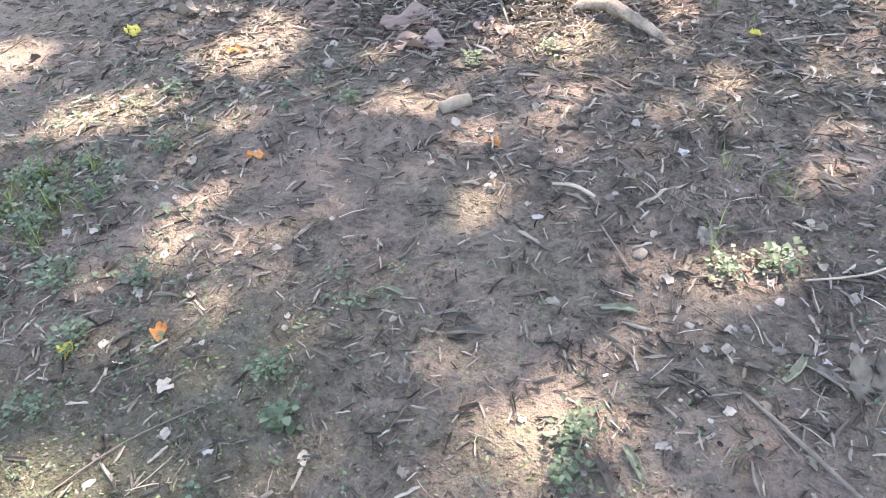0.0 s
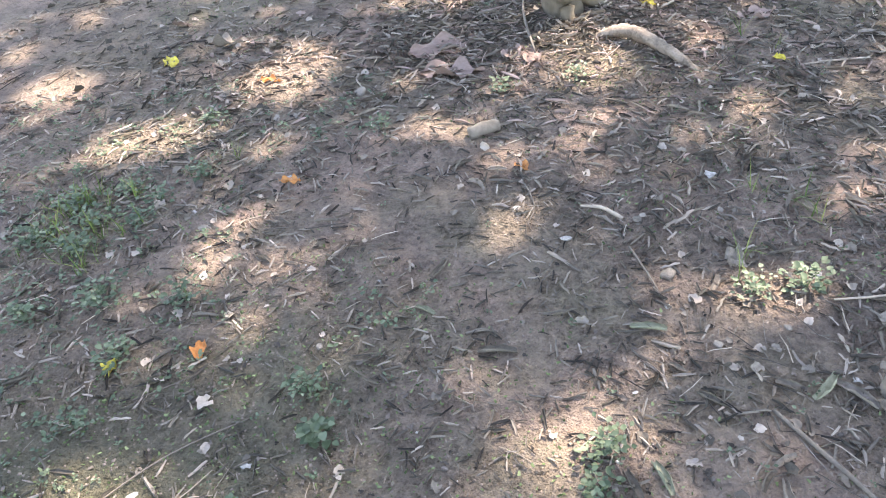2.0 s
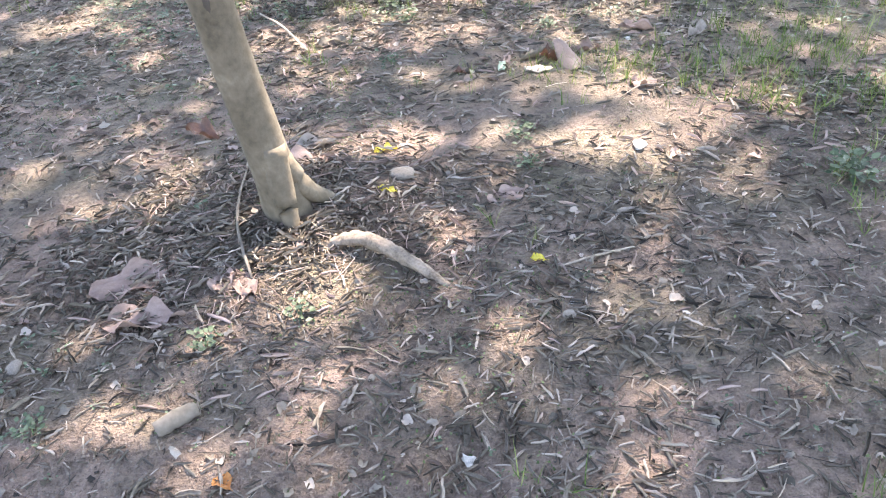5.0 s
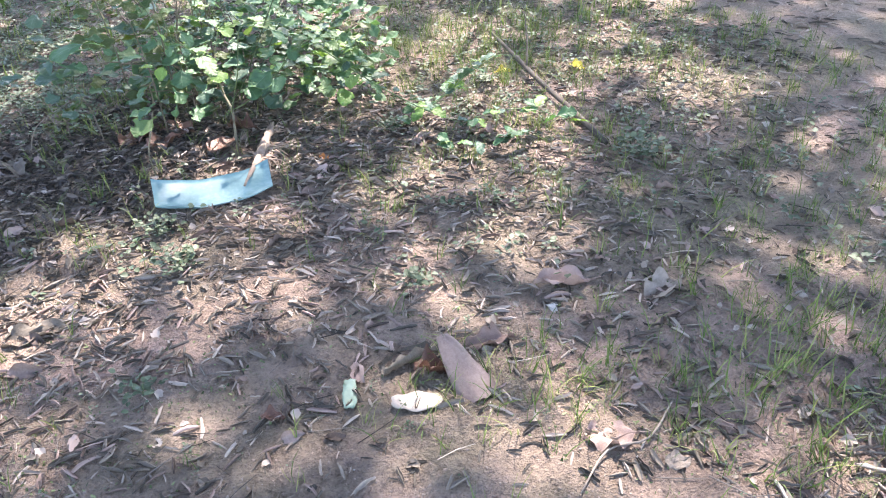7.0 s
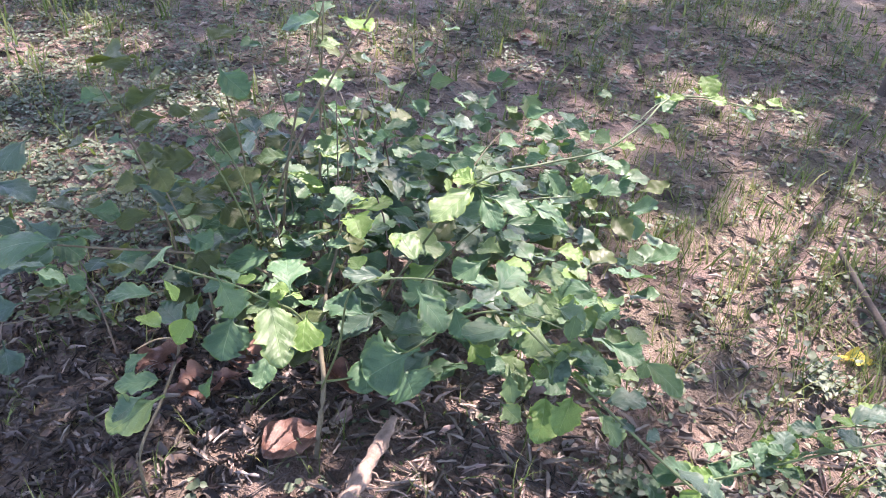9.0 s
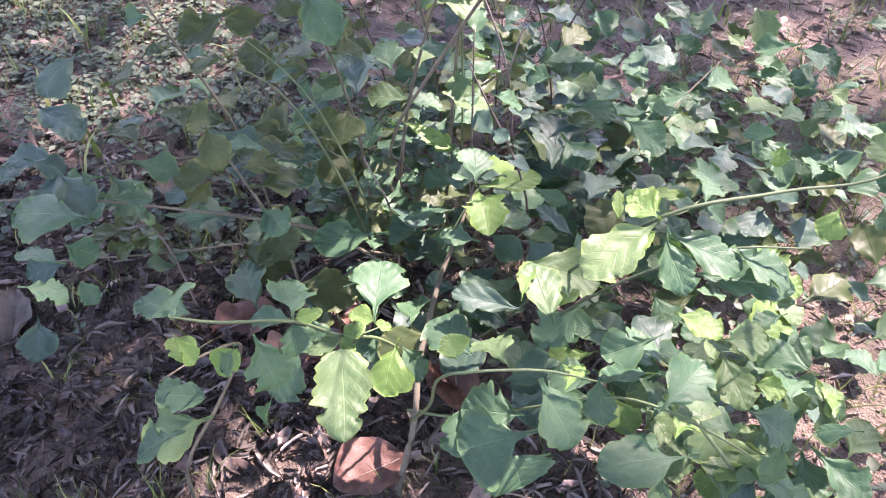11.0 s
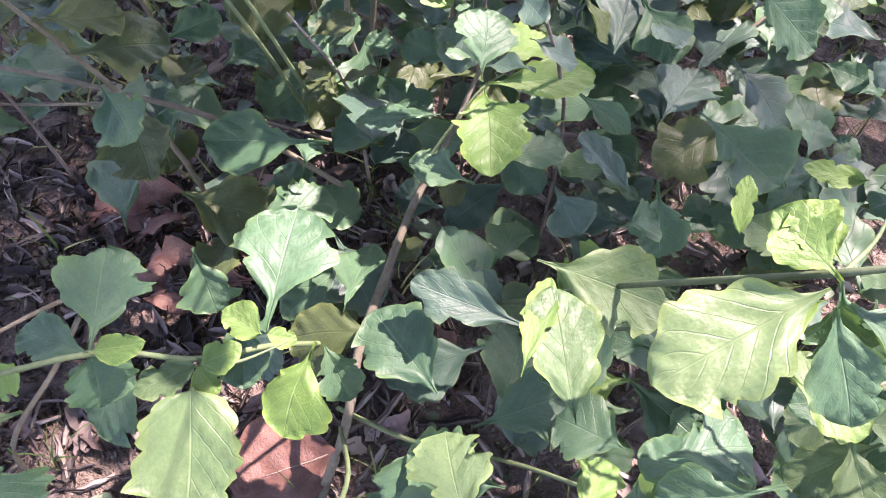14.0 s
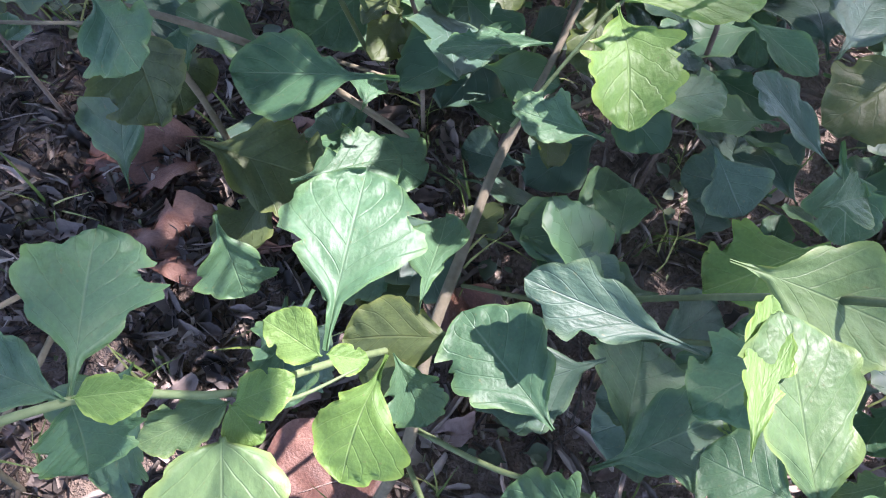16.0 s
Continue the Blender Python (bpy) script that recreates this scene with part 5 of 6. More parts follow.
limb_thing("twig", [(0.52, 0.96, 0.006, 0.005), (0.60, 0.82, 0.01, 0.0055), (0.67, 0.70, 0.006, 0.005)], TWIG, "straight grey twig on the soil", "twig", 6, 15)
limb_thing("twig", [(0.44, 4.45, 0.02, 0.006), (0.34, 4.75, 0.05, 0.006), (0.22, 5.1, 0.02, 0.004)], STRAW, "pale slender straw-coloured twig", "twig", 6, 16)
limb_thing("twig", [(0.12, 2.62, 0.01, 0.005), (0.09, 2.85, 0.03, 0.005), (0.10, 3.1, 0.02, 0.0045), (0.13, 3.35, 0.015, 0.003)], TWIG, "forked grey twig beside the trunk", "twig", 6, 17)
limb_thing("twig", [(1.63, 3.36, 0.008, 0.002), (1.75, 3.43, 0.016, 0.003), (1.86, 3.42, 0.016, 0.003), (2.0, 3.50, 0.006, 0.002)], TWIG, "curved straw-coloured twig on soil", "twig", 6, 18)
limb_thing("twig", [(0.30, 1.62, 0.006, 0.006), (0.25, 1.67, 0.012, 0.006), (0.19, 1.69, 0.006, 0.004)], STRAW, "short broken pale stick", "twig", 6, 19)
limb_thing("twig", [(0.30, 1.50, 0.004, 0.003), (0.33, 1.38, 0.008, 0.003), (0.36, 1.27, 0.004, 0.002)], TWIG, "thin dark twig on soil", "twig", 5, 20)
limb_thing("twig", [(0.75, 1.27, 0.006, 0.003), (0.90, 1.28, 0.010, 0.0035), (1.05, 1.34, 0.006, 0.002)], STRAW, "slender pale twig on soil", "twig", 5, 21)
limb_thing("twig", [(-0.95, 0.76, 0.004, 0.002), (-0.80, 0.90, 0.006, 0.002), (-0.62, 1.0, 0.004, 0.0015)], TWIG, "very thin dark twig on soil", "twig", 5, 22)
limb_thing("twig", [(1.02, 2.40, 0.005, 0.004), (1.14, 2.42, 0.008, 0.004), (1.27, 2.43, 0.005, 0.003)], STRAW, "straight pale twig on soil", "twig", 5, 23)
for i, (x, y, n, yaw) in enumerate(((0.70, 0.99, 0.10, 0.7), (0.64, 1.01, 0.09, -0.8), (0.20, 0.78, 0.085, 0.25), (0.26, 0.80, 0.08, 0.3), (-0.06, 1.15, 0.09, 1.5), (0.30, 1.20, 0.085, 1.4), (-0.21, 1.45, 0.08, -0.5), (-0.24, 1.30, 0.06, 1.0))):
    v, f = curl_shape(400 + i, 8, 8, 4.6, 0.05)
    lying("rolled_leaf", mesh("rolled_leaf", v, f, GREEN_DRY if i % 2 else DEAD), x, y, "tightly rolled grey-green dry leaf", "leaf", yaw, (n * 1.1, n, n), 0.004)

# rolled dry leaves by the hundred along the way, each its own thing
CURLS = [curl_shape(500 + i, 6, 6, (3.8, 4.6, 5.2, 4.2, 5.6, 3.4)[i], (0.04, 0.08, 0.02, 0.14, 0.05, 0.0)[i]) for i in range(6)]
SMALL = [curl_shape(520 + i, 5, 4, (4.0, 4.6, 5.0, 4.4, 5.4, 3.6)[i], (0.04, 0.08, 0.02, 0.14, 0.05, 0.0)[i], 0.2) for i in range(6)]
CURL_MESH = [mesh("dry_leaf", v, f, DEAD) for v, f in CURLS]


def density(x, y):
    d = 0.34 + 0.26 * rough_noise(x * 2.1, y * 2.1, 51) + 0.22 * rough_noise(x * 6.5, y * 6.5, 52)
    for px, py, r, a in ((-0.05, 3.0, 0.45, 1.0), (0.35, 2.7, 0.3, 0.9), (0.75, 1.9, 0.6, 0.30), (1.1, 2.3, 0.5, 0.35), (-1.2, 2.5, 0.6, 0.3), (0.9, 1.1, 0.4, 0.3), (2.3, 3.1, 0.3, 0.6), (1.7, 5.0, 0.5, 0.4), (1.3, 5.6, 0.5, 0.4), (2.4, 5.6, 0.6, 0.4), (0.6, 4.3, 0.6, 0.25)):
        d = d + a * np.exp(-((x - px) ** 2 + (y - py) ** 2) / (r * r))
    for px, py, r, a in ((-0.35, 1.25, 0.55, 0.28), (0.1, 1.0, 0.3, 0.25), (0.30, 2.60, 0.16, 0.7), (0.55, 2.62, 0.1, 0.4), (-0.83, 2.65, 0.28, 0.35), (-0.3, 2.2, 0.4, 0.25), (1.42, 5.32, 0.2, 0.6)):
        d = d - a * np.exp(-((x - px) ** 2 + (y - py) ** 2) / (r * r))
    return np.clip(d, 0.03, 1.3) / 1.3


def scatter(n, x0, x1, y0, y1, seed, weight=density):
    r = np.random.RandomState(seed)
    x, y = r.uniform(x0, x1, n), r.uniform(y0, y1, n)
    k = r.rand(n) < weight(x, y)
    k &= ~((np.abs(x - 1.19) < 0.23) & (np.abs(y - 5.07 + 0.12 * (x - 1.19)) < 0.09))
    k &= np.hypot(x - 0.26, y - 2.945) > 0.10
    x, y = x[k], y[k]
    return np.stack([x, y, ground_z(x, y)], -1), r


pts, r = scatter(1100, -1.3, 2.4, 0.75, 5.2, 61)
for i in range(285):
    x, y, z = pts[i // 3 if i < 190 else i]
    way = 2.399 * (i // 3)
    if i < 190:
        x, y = x + r.normal(0, 0.028), y + r.normal(0, 0.028)
        z = float(ground_z(x, y))
    n = r.uniform(0.034, 0.078)
    ob = new("dry_leaf", CURL_MESH[i % 6])
    ob.matrix_basis = spin(x, y, z + 0.003, way + r.normal(0, 0.5), r.normal(0, 0.12), r.normal(0, 0.35), (n * 1.2, n, n * 1.2))
    tagged(ob, "small rolled grey-brown dry leaf on the soil", "leaf", "rolled dry leaves on the soil")


def litter(name, label, category, proto, faces, pts, r, lo, hi, mat, slim=1.0, lift=0.002, tilt=0.15, roll=0.5):
    ms = []
    for x, y, z in pts:
        n = r.uniform(lo, hi) * (1 if r.rand() > 0.15 else 1.35)
        ms.append(spin(x, y, z + lift, r.uniform(0, 6.28), r.normal(0, tilt), r.normal(0, roll), (n * slim, n, n)))
    me = stuff_mesh(name, proto, faces, rows34(ms), mat)
    tagged(new(name, me), label, category, kind="stuff")


for i in range(6):
    pts, r = scatter(9500, -2.4, 4.2, 0.4, 8.2, 70 + i)
    litter("leaf_litter", "scattered rolled brown and grey dry leaf litter", "leaf litter", *SMALL[i], pts, r, 0.018, 0.055, LITTER, 0.75, 0.002, 0.15, 0.8)
pts, r = scatter(26000, -1.6, 4.2, 4.2, 8.6, 77, lambda x, y: np.clip(0.5 + 0.4 * rough_noise(x * 1.9, y * 1.9, 19), 0.05, 1))
litter("leaf_litter", "brown and grey dry leaf litter round the shrub", "leaf litter", *SMALL[3], pts, r, 0.02, 0.06, LITTER, 0.8, 0.003, 0.2, 0.8)
for i in range(3):
    pts, r = scatter(1900, -1.2, 3.0, 1.8, 5.4, 270 + i, lambda x, y: density(x, y) * np.clip(0.25 + 0.9 * (y - 2.0), 0.2, 1))
    litter("leaf_litter", "long rolled pinkish-grey dry leaves", "leaf litter", *CURLS[i + 1], pts, r, 0.03, 0.065, PINK_LITTER, 0.85, 0.003, 0.18, 0.8)
for i in range(3):
    pts, r = scatter(1500, -1.6, 1.9, 0.8, 3.0, 281 + i, lambda x, y: np.clip(0.55 + 0.5 * rough_noise(x * 2.3, y * 2.3, 33), 0.1, 1))
    litter("leaf_litter", "small dry rolled leaves on trodden bare soil", "leaf litter", *SMALL[i * 2], pts, r, 0.016, 0.040, LITTER, 0.75, 0.004, 0.25, 0.8)
    pts, r = scatter(520, 0.6, 2.6, 3.3, 4.8, 291 + i, lambda x, y: np.clip(0.45 + 0.5 * rough_noise(x * 2.1, y * 2.1, 37), 0.1, 1))
    litter("leaf_litter", "long rolled dry leaves lying before the shrub", "leaf litter", *CURLS[i], pts, r, 0.03, 0.06, LITTER, 1.0, 0.002, 0.12, 0.8)
FLAKES = [flake_shape(540 + i) for i in range(4)]
for i in range(4):
    pts, r = scatter(4500, -2.4, 4.2, 0.4, 8.6, 170 + i)
    litter("leaf_fragments", "torn crumpled fragments of dead leaves", "leaf litter", *FLAKES[i], pts, r, 0.010, 0.034, LITTER, 0.8, 0.001, 0.35, 0.35)
pts, r = scatter(3000, -2.4, 4.2, 0.4, 8.6, 176, lambda x, y: density(x, y) * np.clip(0.15 + 0.4 * (y - 2.2), 0.1, 1))
litter("leaf_fragments", "larger crumpled pieces of pinkish dead leaves", "leaf litter", *FLAKES[2], pts, r, 0.03, 0.065, PINK_LITTER, 0.5, 0.003, 0.3, 0.5)
# extra dark-coloured litter stands in for the deep shade under the shrub
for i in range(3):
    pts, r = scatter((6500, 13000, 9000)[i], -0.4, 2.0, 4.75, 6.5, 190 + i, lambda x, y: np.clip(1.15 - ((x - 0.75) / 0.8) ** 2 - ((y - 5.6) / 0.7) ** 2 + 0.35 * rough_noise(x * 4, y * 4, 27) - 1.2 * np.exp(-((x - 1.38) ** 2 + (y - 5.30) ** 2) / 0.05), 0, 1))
    litter("damp_litter", "leaf litter under the shrub, coloured dark for its shade", "leaf litter", *(FLAKES[i], SMALL[2], SMALL[4])[i], pts, r, 0.010, 0.036, SHADE_DARK_LITTER, 0.5, 0.003, 0.35, 0.5)
prng = np.random.RandomState(64)
heap = []
for px, py, sx, sy, n in ((-0.12, 2.95, 0.28, 0.22, 900), (0.30, 2.80, 0.16, 0.08, 420), (0.42, 3.15, 0.25, 0.15, 350), (2.36, 3.10, 0.14, 0.10, 170), (1.10, 2.25, 0.30, 0.25, 120), (1.75, 5.25, 0.30, 0.22, 420), (-1.15, 2.4, 0.35, 0.3, 150), (0.55, 1.95, 0.25, 0.2, 60)):
    heap.append(np.stack([prng.normal(px, sx, n), prng.normal(py, sy, n)], -1))
heap = np.vstack(heap)
heap = heap[np.hypot(heap[:, 0] - 0.255, heap[:, 1] - 2.95) > 0.12]
heap = np.column_stack([heap, ground_z(heap[:, 0], heap[:, 1]) + prng.uniform(0, 0.016, len(heap))])
litter("litter_heap", "thick drift of rolled pinkish-grey dry leaves", "leaf litter", *SMALL[4], heap, prng, 0.025, 0.06, LITTER, 0.75, 0.002, 0.2, 0.9)
pts, r = scatter(24000, -5, 8, 7.5, 13, 78)
litter("far_litter", "brown dry leaf litter farther off", "leaf litter", *SMALL[1], pts, r, 0.03, 0.08, LITTER)
stick_v, stick_f = tube([(0, -0.5, 0.012, 0.014), (0.05, 0, 0.03, 0.018), (0, 0.5, 0.012, 0.01)], 4, 1, 0.1, 3)
stick_f = [f for f in stick_f if len(f) == 4][:8]
pts, r = scatter(4500, -2.4, 4.2, 0.4, 8.2, 81)
litter("straw_bits", "thin straw-like stalks strewn over the soil", "straw", stick_v, stick_f, pts, r, 0.03, 0.10, STRAW, 0.8, 0.003, 0.08, 0.0)
pts, r = scatter(17000, -2.4, 4.2, 0.4, 8.2, 181)
litter("twig_bits", "thin dark twigs and rootlets strewn over the soil", "twigs", stick_v, stick_f, pts, r, 0.03, 0.12, DARK_BITS, 0.45, 0.002, 0.08, 0.0)
pts, r = scatter(800, -0.3, 0.8, 2.45, 3.4, 182)
litter("twig_bits", "longer dry stalks heaped about the trunk", "twigs", stick_v, stick_f, pts, r, 0.05, 0.12, PINK_LITTER, 1.0, 0.006, 0.15, 0.0)
pv, pf = [(0.5, 0, 0), (0, 0.5, 0), (-0.5, 0, 0), (0, -0.5, 0), (0.08, 0.05, 0.30), (0, 0, -0.3)], [(0, 1, 4), (1, 2, 4), (2, 3, 4), (3, 0, 4), (1, 0, 5), (2, 1, 5), (3, 2, 5), (0, 3, 5)]
pts, r = scatter(150000, -2.0, 3.2, 0.4, 6.0, 82, lambda x, y: 0.45 + 0.4 * rough_noise(x * 3, y * 3, 9))
litter("soil_crumbs", "small crumbs and clods of soil", "soil", pv, pf, pts, r, 0.003, 0.011, CRUMB, 1.3, -0.001, 0.5, 0.5)

pts, r = scatter(70000, -1.5, 1.6, 0.5, 3.2, 84, lambda x, y: np.clip(0.45 + 0.6 * rough_noise(x * 4, y * 4, 10), 0, 1))
litter("soil_crumbs", "small crumbs and clods of trodden soil", "soil", pv, pf, pts, r, 0.005, 0.014, SOIL, 1.4, -0.001, 0.4, 0.4)
pts, r = scatter(4500, -1.4, 1.5, 0.5, 3.0, 85, lambda x, y: np.clip(0.4 + 0.5 * rough_noise(x * 3, y * 3, 11), 0, 1))
litter("leaf_fragments", "dark torn bits of rotten leaves in soil", "leaf litter", *FLAKES[1], pts, r, 0.005, 0.018, SHADE_DARK_LITTER, 0.6, 0.001, 0.5, 0.5)
pts, r = scatter(12000, 4.1, 9.0, 2.0, 9.0, 79, lambda x, y: 0.5 + 0.3 * rough_noise(x * 2, y * 2, 20))
litter("far_litter", "brown dry leaf litter farther off", "leaf litter", *SMALL[2], pts, r, 0.03, 0.07, LITTER, 0.9)
for i in range(3):
    pts, r = scatter(1500, -1.7, 1.9, 0.55, 3.1, 370 + i, lambda x, y: np.clip(0.5 + 0.5 * rough_noise(x * 5, y * 5, 60), 0.1, 1))
    litter("leaf_litter", "dark rolled twig-like dry leaves on bare soil", "leaf litter", *SMALL[(1, 4, 2)[i]], pts, r, 0.022, 0.055, (DARK_BITS, LITTER, DARK_BITS)[i], 0.62, 0.003, 0.2, 0.6)
speck = np.random.RandomState(66)
specks = [(speck.normal(1.5, 0.5), speck.normal(2.25, 0.28)) for _ in range(110)] + [(speck.uniform(-1.3, 2.6), speck.uniform(0.7, 6.0)) for _ in range(170)]
specks = np.array([(x, y, float(ground_z(x, y))) for x, y in specks])
litter("white_specks", "tiny whitish petals and crumbs on the soil", "petals", pv, pf, specks, speck, 0.003, 0.008, WHITE_BIT, 1.2, 0.002, 0.4, 0.4)

# ---- green plants on the ground ----
OVAL_V, OVAL_F = blade_shape(700, 7, 3, 0.2, 0.8, 0.04, 0, 0.3, 0.12, 0.02)[:2]


def rosette(r, x, y, z, size, leaves, lean):
    """Poses of small leaves round a short stem."""
    out = []
    for k in range(leaves):
        yaw = r.uniform(0, 6.28)
        h = r.uniform(0.0, 0.9) * size * 0.7
        n = size * r.uniform(0.12, 0.30) if size > 0.06 else size * r.uniform(0.35, 0.7)
        out.append(spin(x - math.sin(yaw) * size * 0.15 + r.normal(0, size * 0.25), y + math.cos(yaw) * size * 0.15 + r.normal(0, size * 0.25), z + h, yaw, r.uniform(0.0, 0.7) * lean, r.normal(0, 0.25), (n * 0.62, n, n)))
    return out


wrng = np.random.RandomState(33)
WEEDS = ((-1.40, 1.86, 0.08, 30), (-1.30, 1.62, 0.09, 36), (-1.16, 1.76, 0.08, 28), (-1.46, 1.68, 0.09, 34), (-1.24, 1.92, 0.07, 24), (-1.32, 1.76, 0.08, 28), (-1.34, 1.34, 0.08, 30), (-1.12, 1.86, 0.07, 22), (-0.51, 1.07, 0.07, 30), (-1.02, 1.19, 0.08, 26), (-0.46, 0.94, 0.05, 14), (0.16, 0.87, 0.08, 26), (0.70, 1.32, 0.09, 24),
         (0.57, 1.31, 0.07, 22), (0.13, 0.77, 0.07, 24), (-1.02, 1.99, 0.08, 26), (-0.90, 1.39, 0.08, 26), (-1.08, 2.34, 0.08, 20), (-1.05, 0.99, 0.07, 20), (-0.44, 2.19, 0.07, 18), (-1.15, 1.40, 0.09, 30))
WEEDS2 = ((2.08, 2.54, 0.13, 36), (0.81, 4.12, 0.08, 20), (1.15, 3.20, 0.09, 24), (1.12, 2.98, 0.07, 18), (2.76, 4.62, 0.14, 40), (0.99, 4.66, 0.12, 30), (0.96, 4.90, 0.10, 24), 
          (2.24, 5.08, 0.08, 10), (2.53, 5.25, 0.10, 12), (1.98, 5.28, 0.10, 26), (2.60, 5.05, 0.08, 10), (2.57, 5.57, 0.11, 30), (2.07, 4.56, 0.09, 16), (2.29, 5.26, 0.10, 12), (1.62, 4.22, 0.09, 20), (0.25, 2.42, 0.08, 16), (-0.02, 2.38, 0.08, 16))
for x, y, size, count in WEEDS + WEEDS2:
    plant = tagged(base("weed", x, y), "low green weed with small oval leaves", "weed", "weeds on the soil")
    z = float(ground_z(x, y))
    me = stuff_mesh("foliage", OVAL_V, OVAL_F, rows34(rosette(wrng, x, y, z + 0.004, size, int(count * 3), 1.0)), WEED)
    part("foliage", me, plant)
    part("stem", mesh("stem", *tube([(x, y, z - 0.01, 0.002), (x + size * 0.1, y, z + size * 0.4, 0.0015), (x + size * 0.2, y - size * 0.1, z + size * 0.7, 0.0008)], 5, 3, 0.1), STEM), plant)

cover = []
pts, r = scatter(2400, -1.9, -0.2, 0.5, 2.6, 91, lambda x, y: np.clip(0.5 * (-x - 0.3) + 0.25 * rough_noise(x * 3, y * 3, 14), 0, 0.5))
for x, y, z in pts:
    cover += rosette(r, x, y, z + 0.002, r.uniform(0.012, 0.032), 6, 1.0)
pts, r = scatter(9500, -1.0, 4.2, 3.0, 9.0, 92, lambda x, y: np.clip(0.10 + 0.45 * rough_noise(x * 1.6, y * 1.6, 15) + 0.10 * (x - 1.5) + 0.12 * (y - 5.0), 0.0, 0.75))
for x, y, z in pts:
    cover += rosette(r, x, y, z + 0.003, r.uniform(0.02, 0.055), 5, 0.8)
pts, r = scatter(6500, -0.9, 1.3, 4.9, 8.5, 93, lambda x, y: np.clip(0.45 + 0.5 * rough_noise(x * 2.2, y * 2.2, 16) - 1.1 * np.exp(-((x - 1.0) ** 2 + (y - 5.5) ** 2) / 0.45), 0.0, 0.8))
for x, y, z in pts:
    cover += rosette(r, x, y, z + 0.003, r.uniform(0.018, 0.045), 5, 0.8)
pts, r = scatter(1900, -1.6, 2.4, 0.5, 4.2, 94, lambda x, y: np.clip(0.35 + 0.5 * rough_noise(x * 2.3, y * 2.3, 22), 0, 1))
for x, y, z in pts:
    cover += rosette(r, x, y, z + 0.002, r.uniform(0.008, 0.02), 5, 1.0)
pts, r = scatter(3600, -0.6, 0.95, 5.85, 7.6, 197, lambda x, y: np.clip(0.55 + 0.5 * rough_noise(x * 3.3, y * 3.3, 28), 0.05, 1.0))
for x, y, z in pts:
    cover += rosette(r, x, y, z + 0.004, r.uniform(0.02, 0.045), 5, 0.7)
pts, r = scatter(420, -0.2, 1.25, 4.9, 6.4, 97, lambda x, y: np.clip(0.45 + 0.6 * rough_noise(x * 3.1, y * 3.1, 23) - 1.1 * np.exp(-((x - 1.1) ** 2 + (y - 5.7) ** 2) / 0.22), 0.0, 1.0))
for x, y, z in pts:
    cover += rosette(r, x, y, z + 0.004, r.uniform(0.012, 0.03), 4, 0.9)
tagged(new("ground_cover", stuff_mesh("ground_cover", OVAL_V, OVAL_F, rows34(cover), WEED)), "tiny-leaved green ground cover creeping over soil", "ground cover", kind="stuff")

pts, r = scatter(75000, -1.8, 3.0, 0.5, 6.0, 98, lambda x, y: np.clip(0.24 + 0.75 * rough_noise(x * 1.7, y * 1.7, 24) + 0.3 * rough_noise(x * 7, y * 7, 25) + 1.3 * np.clip(1.5 - y, 0, 1) * np.clip(0.5 - x, 0, 1), 0.0, 0.9))
flecks = [spin(x, y, z + 0.002, r.uniform(0, 6.28), r.normal(0, 0.5), r.normal(0, 0.5), (n * 0.7, n, n)) for (x, y, z), n in zip(pts, r.uniform(0.003, 0.010, len(pts)))]
tagged(new("moss", stuff_mesh("moss", [(-0.5, 0, 0), (0.5, 0, 0.1), (0.3, 1, 0.4), (-0.3, 0.9, 0.3)], [(0, 1, 2, 3)], rows34(flecks), MOSS)), "flecks of dull green moss on the soil", "moss", kind="stuff")

blade_v = [(-0.05, 0, 0), (0.05, 0, 0), (-0.042, 0.12, 0.38), (0.042, 0.12, 0.38), (-0.025, 0.36, 0.72), (0.025, 0.36, 0.72), (-0.004, 0.70, 0.92), (0.004, 0.70, 0.92)]
blade_f = [(0, 1, 3, 2), (2, 3, 5, 4), (4, 5, 7, 6)]


def grass_weight(x, y):
    w = -0.02 + 0.25 * rough_noise(x * 2.4, y * 2.4, 17) + 0.10 * (x - 0.9) + 0.08 * (y - 3.4)
    for px, py, s, a in ((1.53, 3.49, 0.15, 0.5), (2.11, 3.39, 0.2, 0.6), (1.73, 3.65, 0.12, 0.5), (-1.32, 1.76, 0.22, 0.9), (-0.95, 1.95, 0.2, 0.5), (0.62, 1.55, 0.25, 0.6), (0.1, 2.0, 0.12, 0.4), (2.1, 2.55, 0.15, 0.5), (2.45, 3.5, 0.4, 0.8), (2.2, 3.15, 0.25, 0.5), (2.5, 2.9, 0.3, 0.6), (2.9, 4.6, 0.4, 0.4), (2.9, 5.9, 0.6, 0.5), (2.2, 6.3, 0.5, 0.4)):
        w = w + a * np.exp(-((x - px) ** 2 + (y - py) ** 2) / (s * s))
    return np.clip(w, 0.0, 0.9)


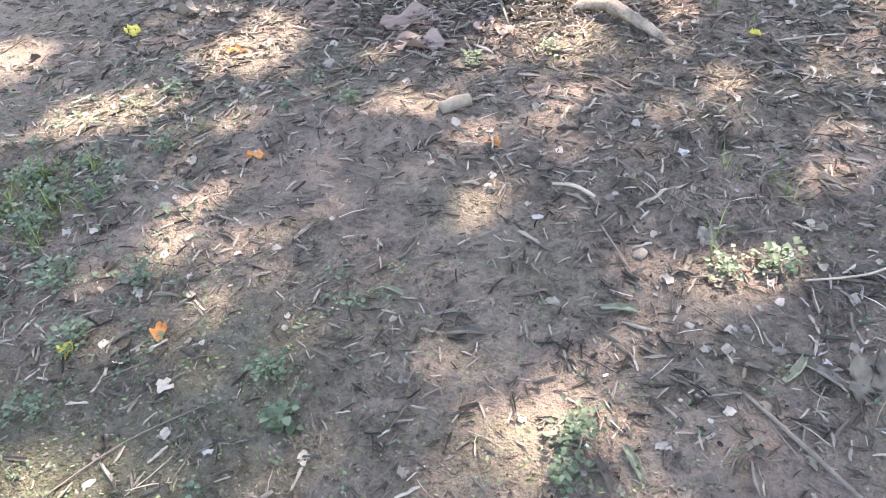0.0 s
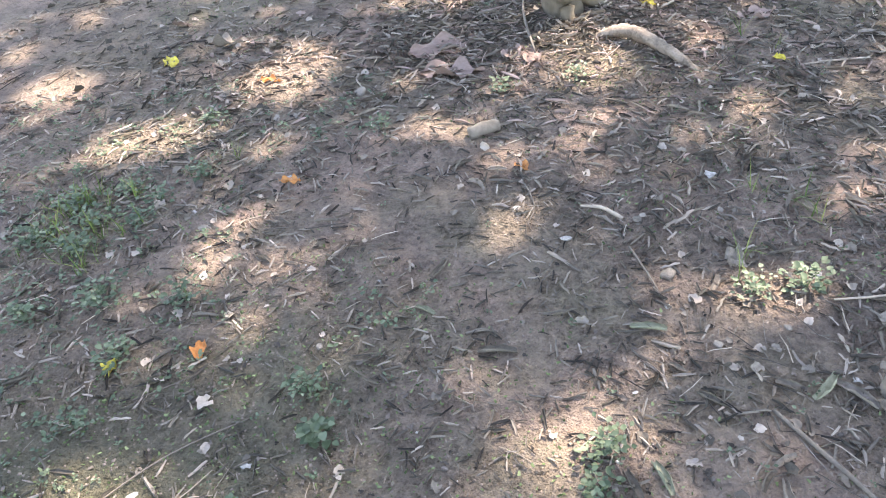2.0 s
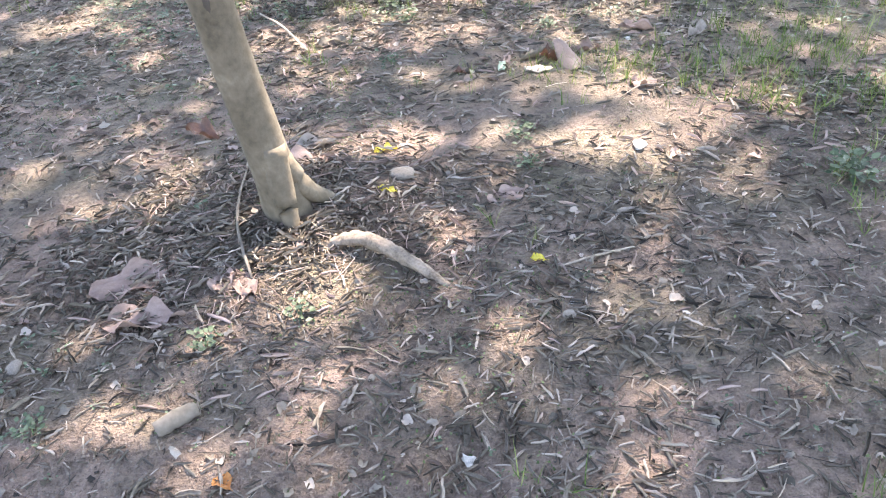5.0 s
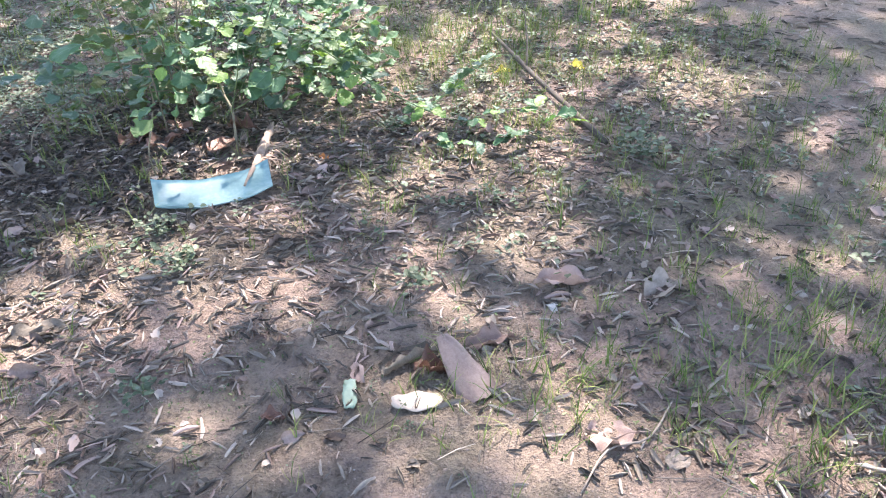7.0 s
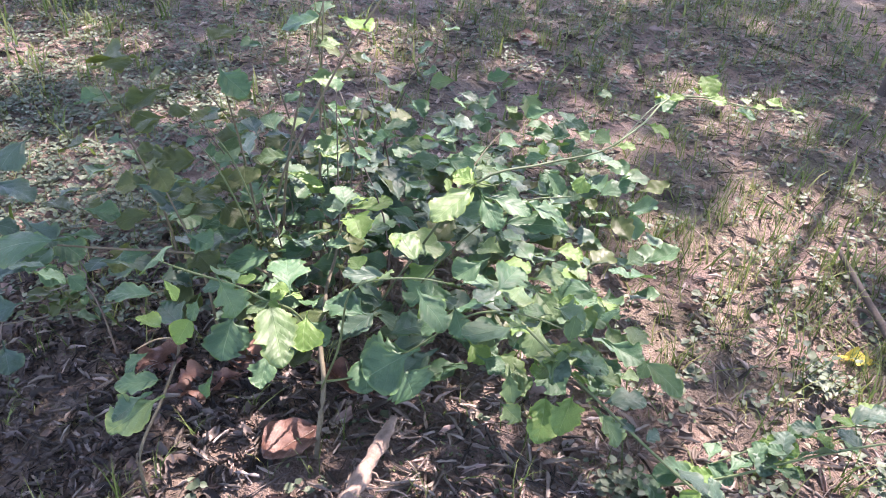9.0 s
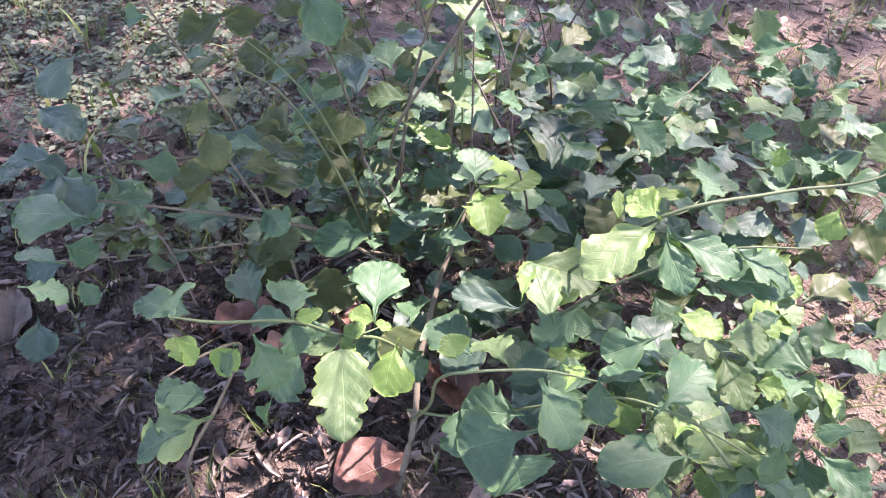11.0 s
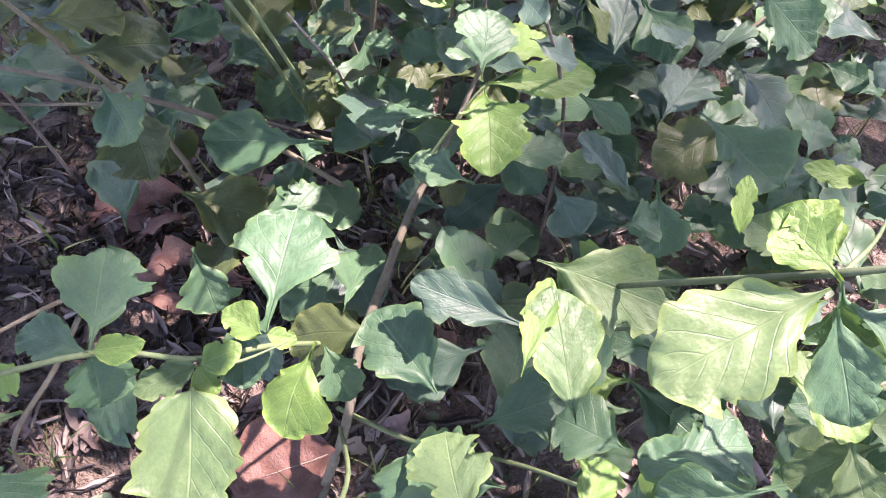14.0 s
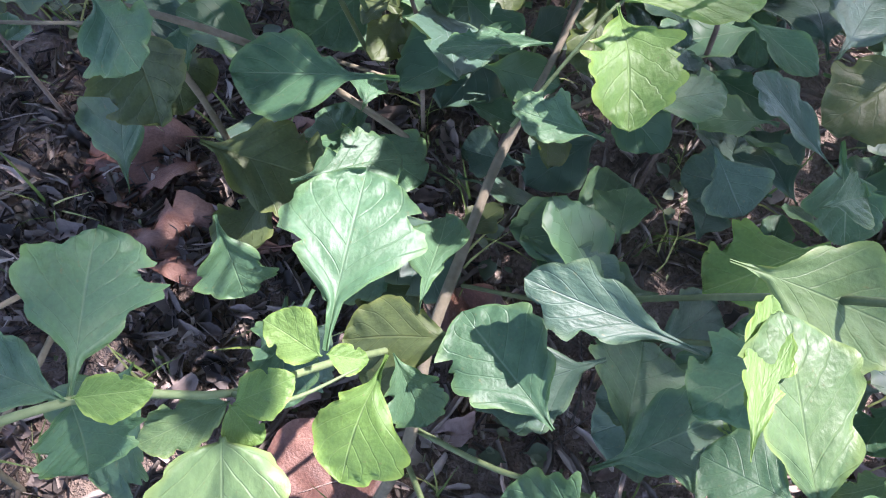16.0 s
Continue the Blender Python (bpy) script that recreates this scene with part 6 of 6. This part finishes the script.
blades = []
pts, r = scatter(15000, -1.6, 4.4, 0.6, 9.0, 95, grass_weight)
for x, y, z in pts:
    for _ in range(r.randint(4, 9)):
        n = r.uniform(0.03, 0.10)
        blades.append(spin(x + r.normal(0, 0.012), y + r.normal(0, 0.012), z - 0.002, r.uniform(0, 6.28), r.normal(0.1, 0.25), r.normal(0, 0.2), (n * 0.4, n, n)))
for px, py, sx, sy, n in ((2.30, 3.42, 0.10, 0.08, 16), (2.52, 3.50, 0.14, 0.10, 12), (2.12, 3.20, 0.06, 0.05, 14), (1.86, 3.62, 0.06, 0.05, 8), (1.66, 3.62, 0.05, 0.05, 4), (2.55, 3.85, 0.15, 0.12, 14), (2.72, 5.75, 0.22, 0.22, 60), (2.45, 6.15, 0.30, 0.20, 60), (3.05, 6.35, 0.30, 0.25, 50), (2.50, 5.02, 0.10, 0.08, 20)):
    for _ in range(n):
        x, y = r.normal(px, sx), r.normal(py, sy)
        for _ in range(3):
            n2 = r.uniform(0.05, 0.13)
            blades.append(spin(x + r.normal(0, 0.008), y + r.normal(0, 0.008), float(ground_z(x, y)) - 0.002, r.uniform(0, 6.28), r.normal(0.15, 0.3), r.normal(0, 0.25), (n2 * 0.34, n2, n2)))
tagged(new("grass", stuff_mesh("grass", blade_v, blade_f, rows34(blades), GRASS)), "sparse short green and straw-coloured grass tufts", "grass", kind="stuff")
far = []
pts, r = scatter(9000, -6, 10, 6.0, 15, 96, lambda x, y: np.clip(0.35 + 0.4 * rough_noise(x, y, 18), 0, 1))
for x, y, z in pts:
    for _ in range(4):
        n = r.uniform(0.04, 0.12)
        far.append(spin(x + r.normal(0, 0.03), y + r.normal(0, 0.03), z, r.uniform(0, 6.28), r.normal(0.1, 0.3), 0, (n, n, n)))
tagged(new("far_grass", stuff_mesh("far_grass", blade_v, blade_f, rows34(far), GRASS)), "short grass farther off", "grass", kind="stuff")

# a taller weed with white-edged leaves beside the shrub
vine = tagged(base("vine", 2.0, 5.25), "thin trailing weed with pale green leaves", "vine", "weeds on the soil")
part("stem", mesh("stem", *tube([(2.0, 5.30, 0.0, 0.003), (2.15, 5.24, 0.10, 0.003), (2.28, 5.19, 0.22, 0.0025), (2.40, 5.15, 0.30, 0.002), (2.46, 5.12, 0.30, 0.001)], 6, 4, 0.08, 5), STEM), vine)
part("stem", mesh("stem", *tube([(1.75, 5.42, 0.36, 0.003), (1.92, 5.32, 0.22, 0.003), (2.08, 5.20, 0.12, 0.0025), (2.22, 5.10, 0.06, 0.0015)], 6, 4, 0.08, 6), STEM), vine)
part("stem", mesh("stem", *tube([(2.08, 5.30, 0.02, 0.002), (2.24, 5.27, 0.16, 0.002), (2.36, 5.25, 0.23, 0.0018), (2.44, 5.215, 0.26, 0.001)], 6, 4, 0.08, 7), STEM), vine)
part("stem", mesh("stem", *tube([(2.22, 5.10, 0.06, 0.002), (2.36, 5.06, 0.10, 0.002), (2.50, 4.98, 0.11, 0.0018), (2.62, 4.90, 0.06, 0.001)], 6, 4, 0.08, 8), STEM), vine)
VINE_LEAF = [mesh("leaf", *SHAPES[q][:2], BLADE[k], SHAPES[q][2]) for k, q in (("pale", 4), ("young", 4), ("pale", 6), ("shade_blue", 4))]
TRAIL = [[(2.0, 5.30, 0.05), (2.15, 5.24, 0.10), (2.28, 5.19, 0.22), (2.42, 5.14, 0.30)], [(1.80, 5.40, 0.34), (1.92, 5.32, 0.22), (2.08, 5.20, 0.12), (2.22, 5.10, 0.06)],
         [(2.12, 5.29, 0.06), (2.24, 5.27, 0.16), (2.36, 5.25, 0.23), (2.44, 5.215, 0.26)], [(2.22, 5.10, 0.06), (2.36, 5.06, 0.10), (2.50, 4.98, 0.11), (2.62, 4.90, 0.06)], [(2.0, 5.0, 0.04), (2.15, 4.92, 0.06), (2.3, 4.88, 0.07), (2.45, 4.86, 0.05)]]
for i in range(72):
    line = TRAIL[i % 5]
    t = wrng.uniform(0, 2.999)
    p, q = line[int(t)], line[int(t) + 1]
    x, y, z = (p[k] + (q[k] - p[k]) * (t % 1) for k in range(3))
    n = wrng.uniform(0.045, 0.085)
    part("leaf", VINE_LEAF[wrng.randint(4)], vine, at=spin(x, y, z + 0.01, wrng.uniform(0, 6.28), wrng.normal(0, 0.3), wrng.normal(0, 0.3), (n * 0.65, n, n)))
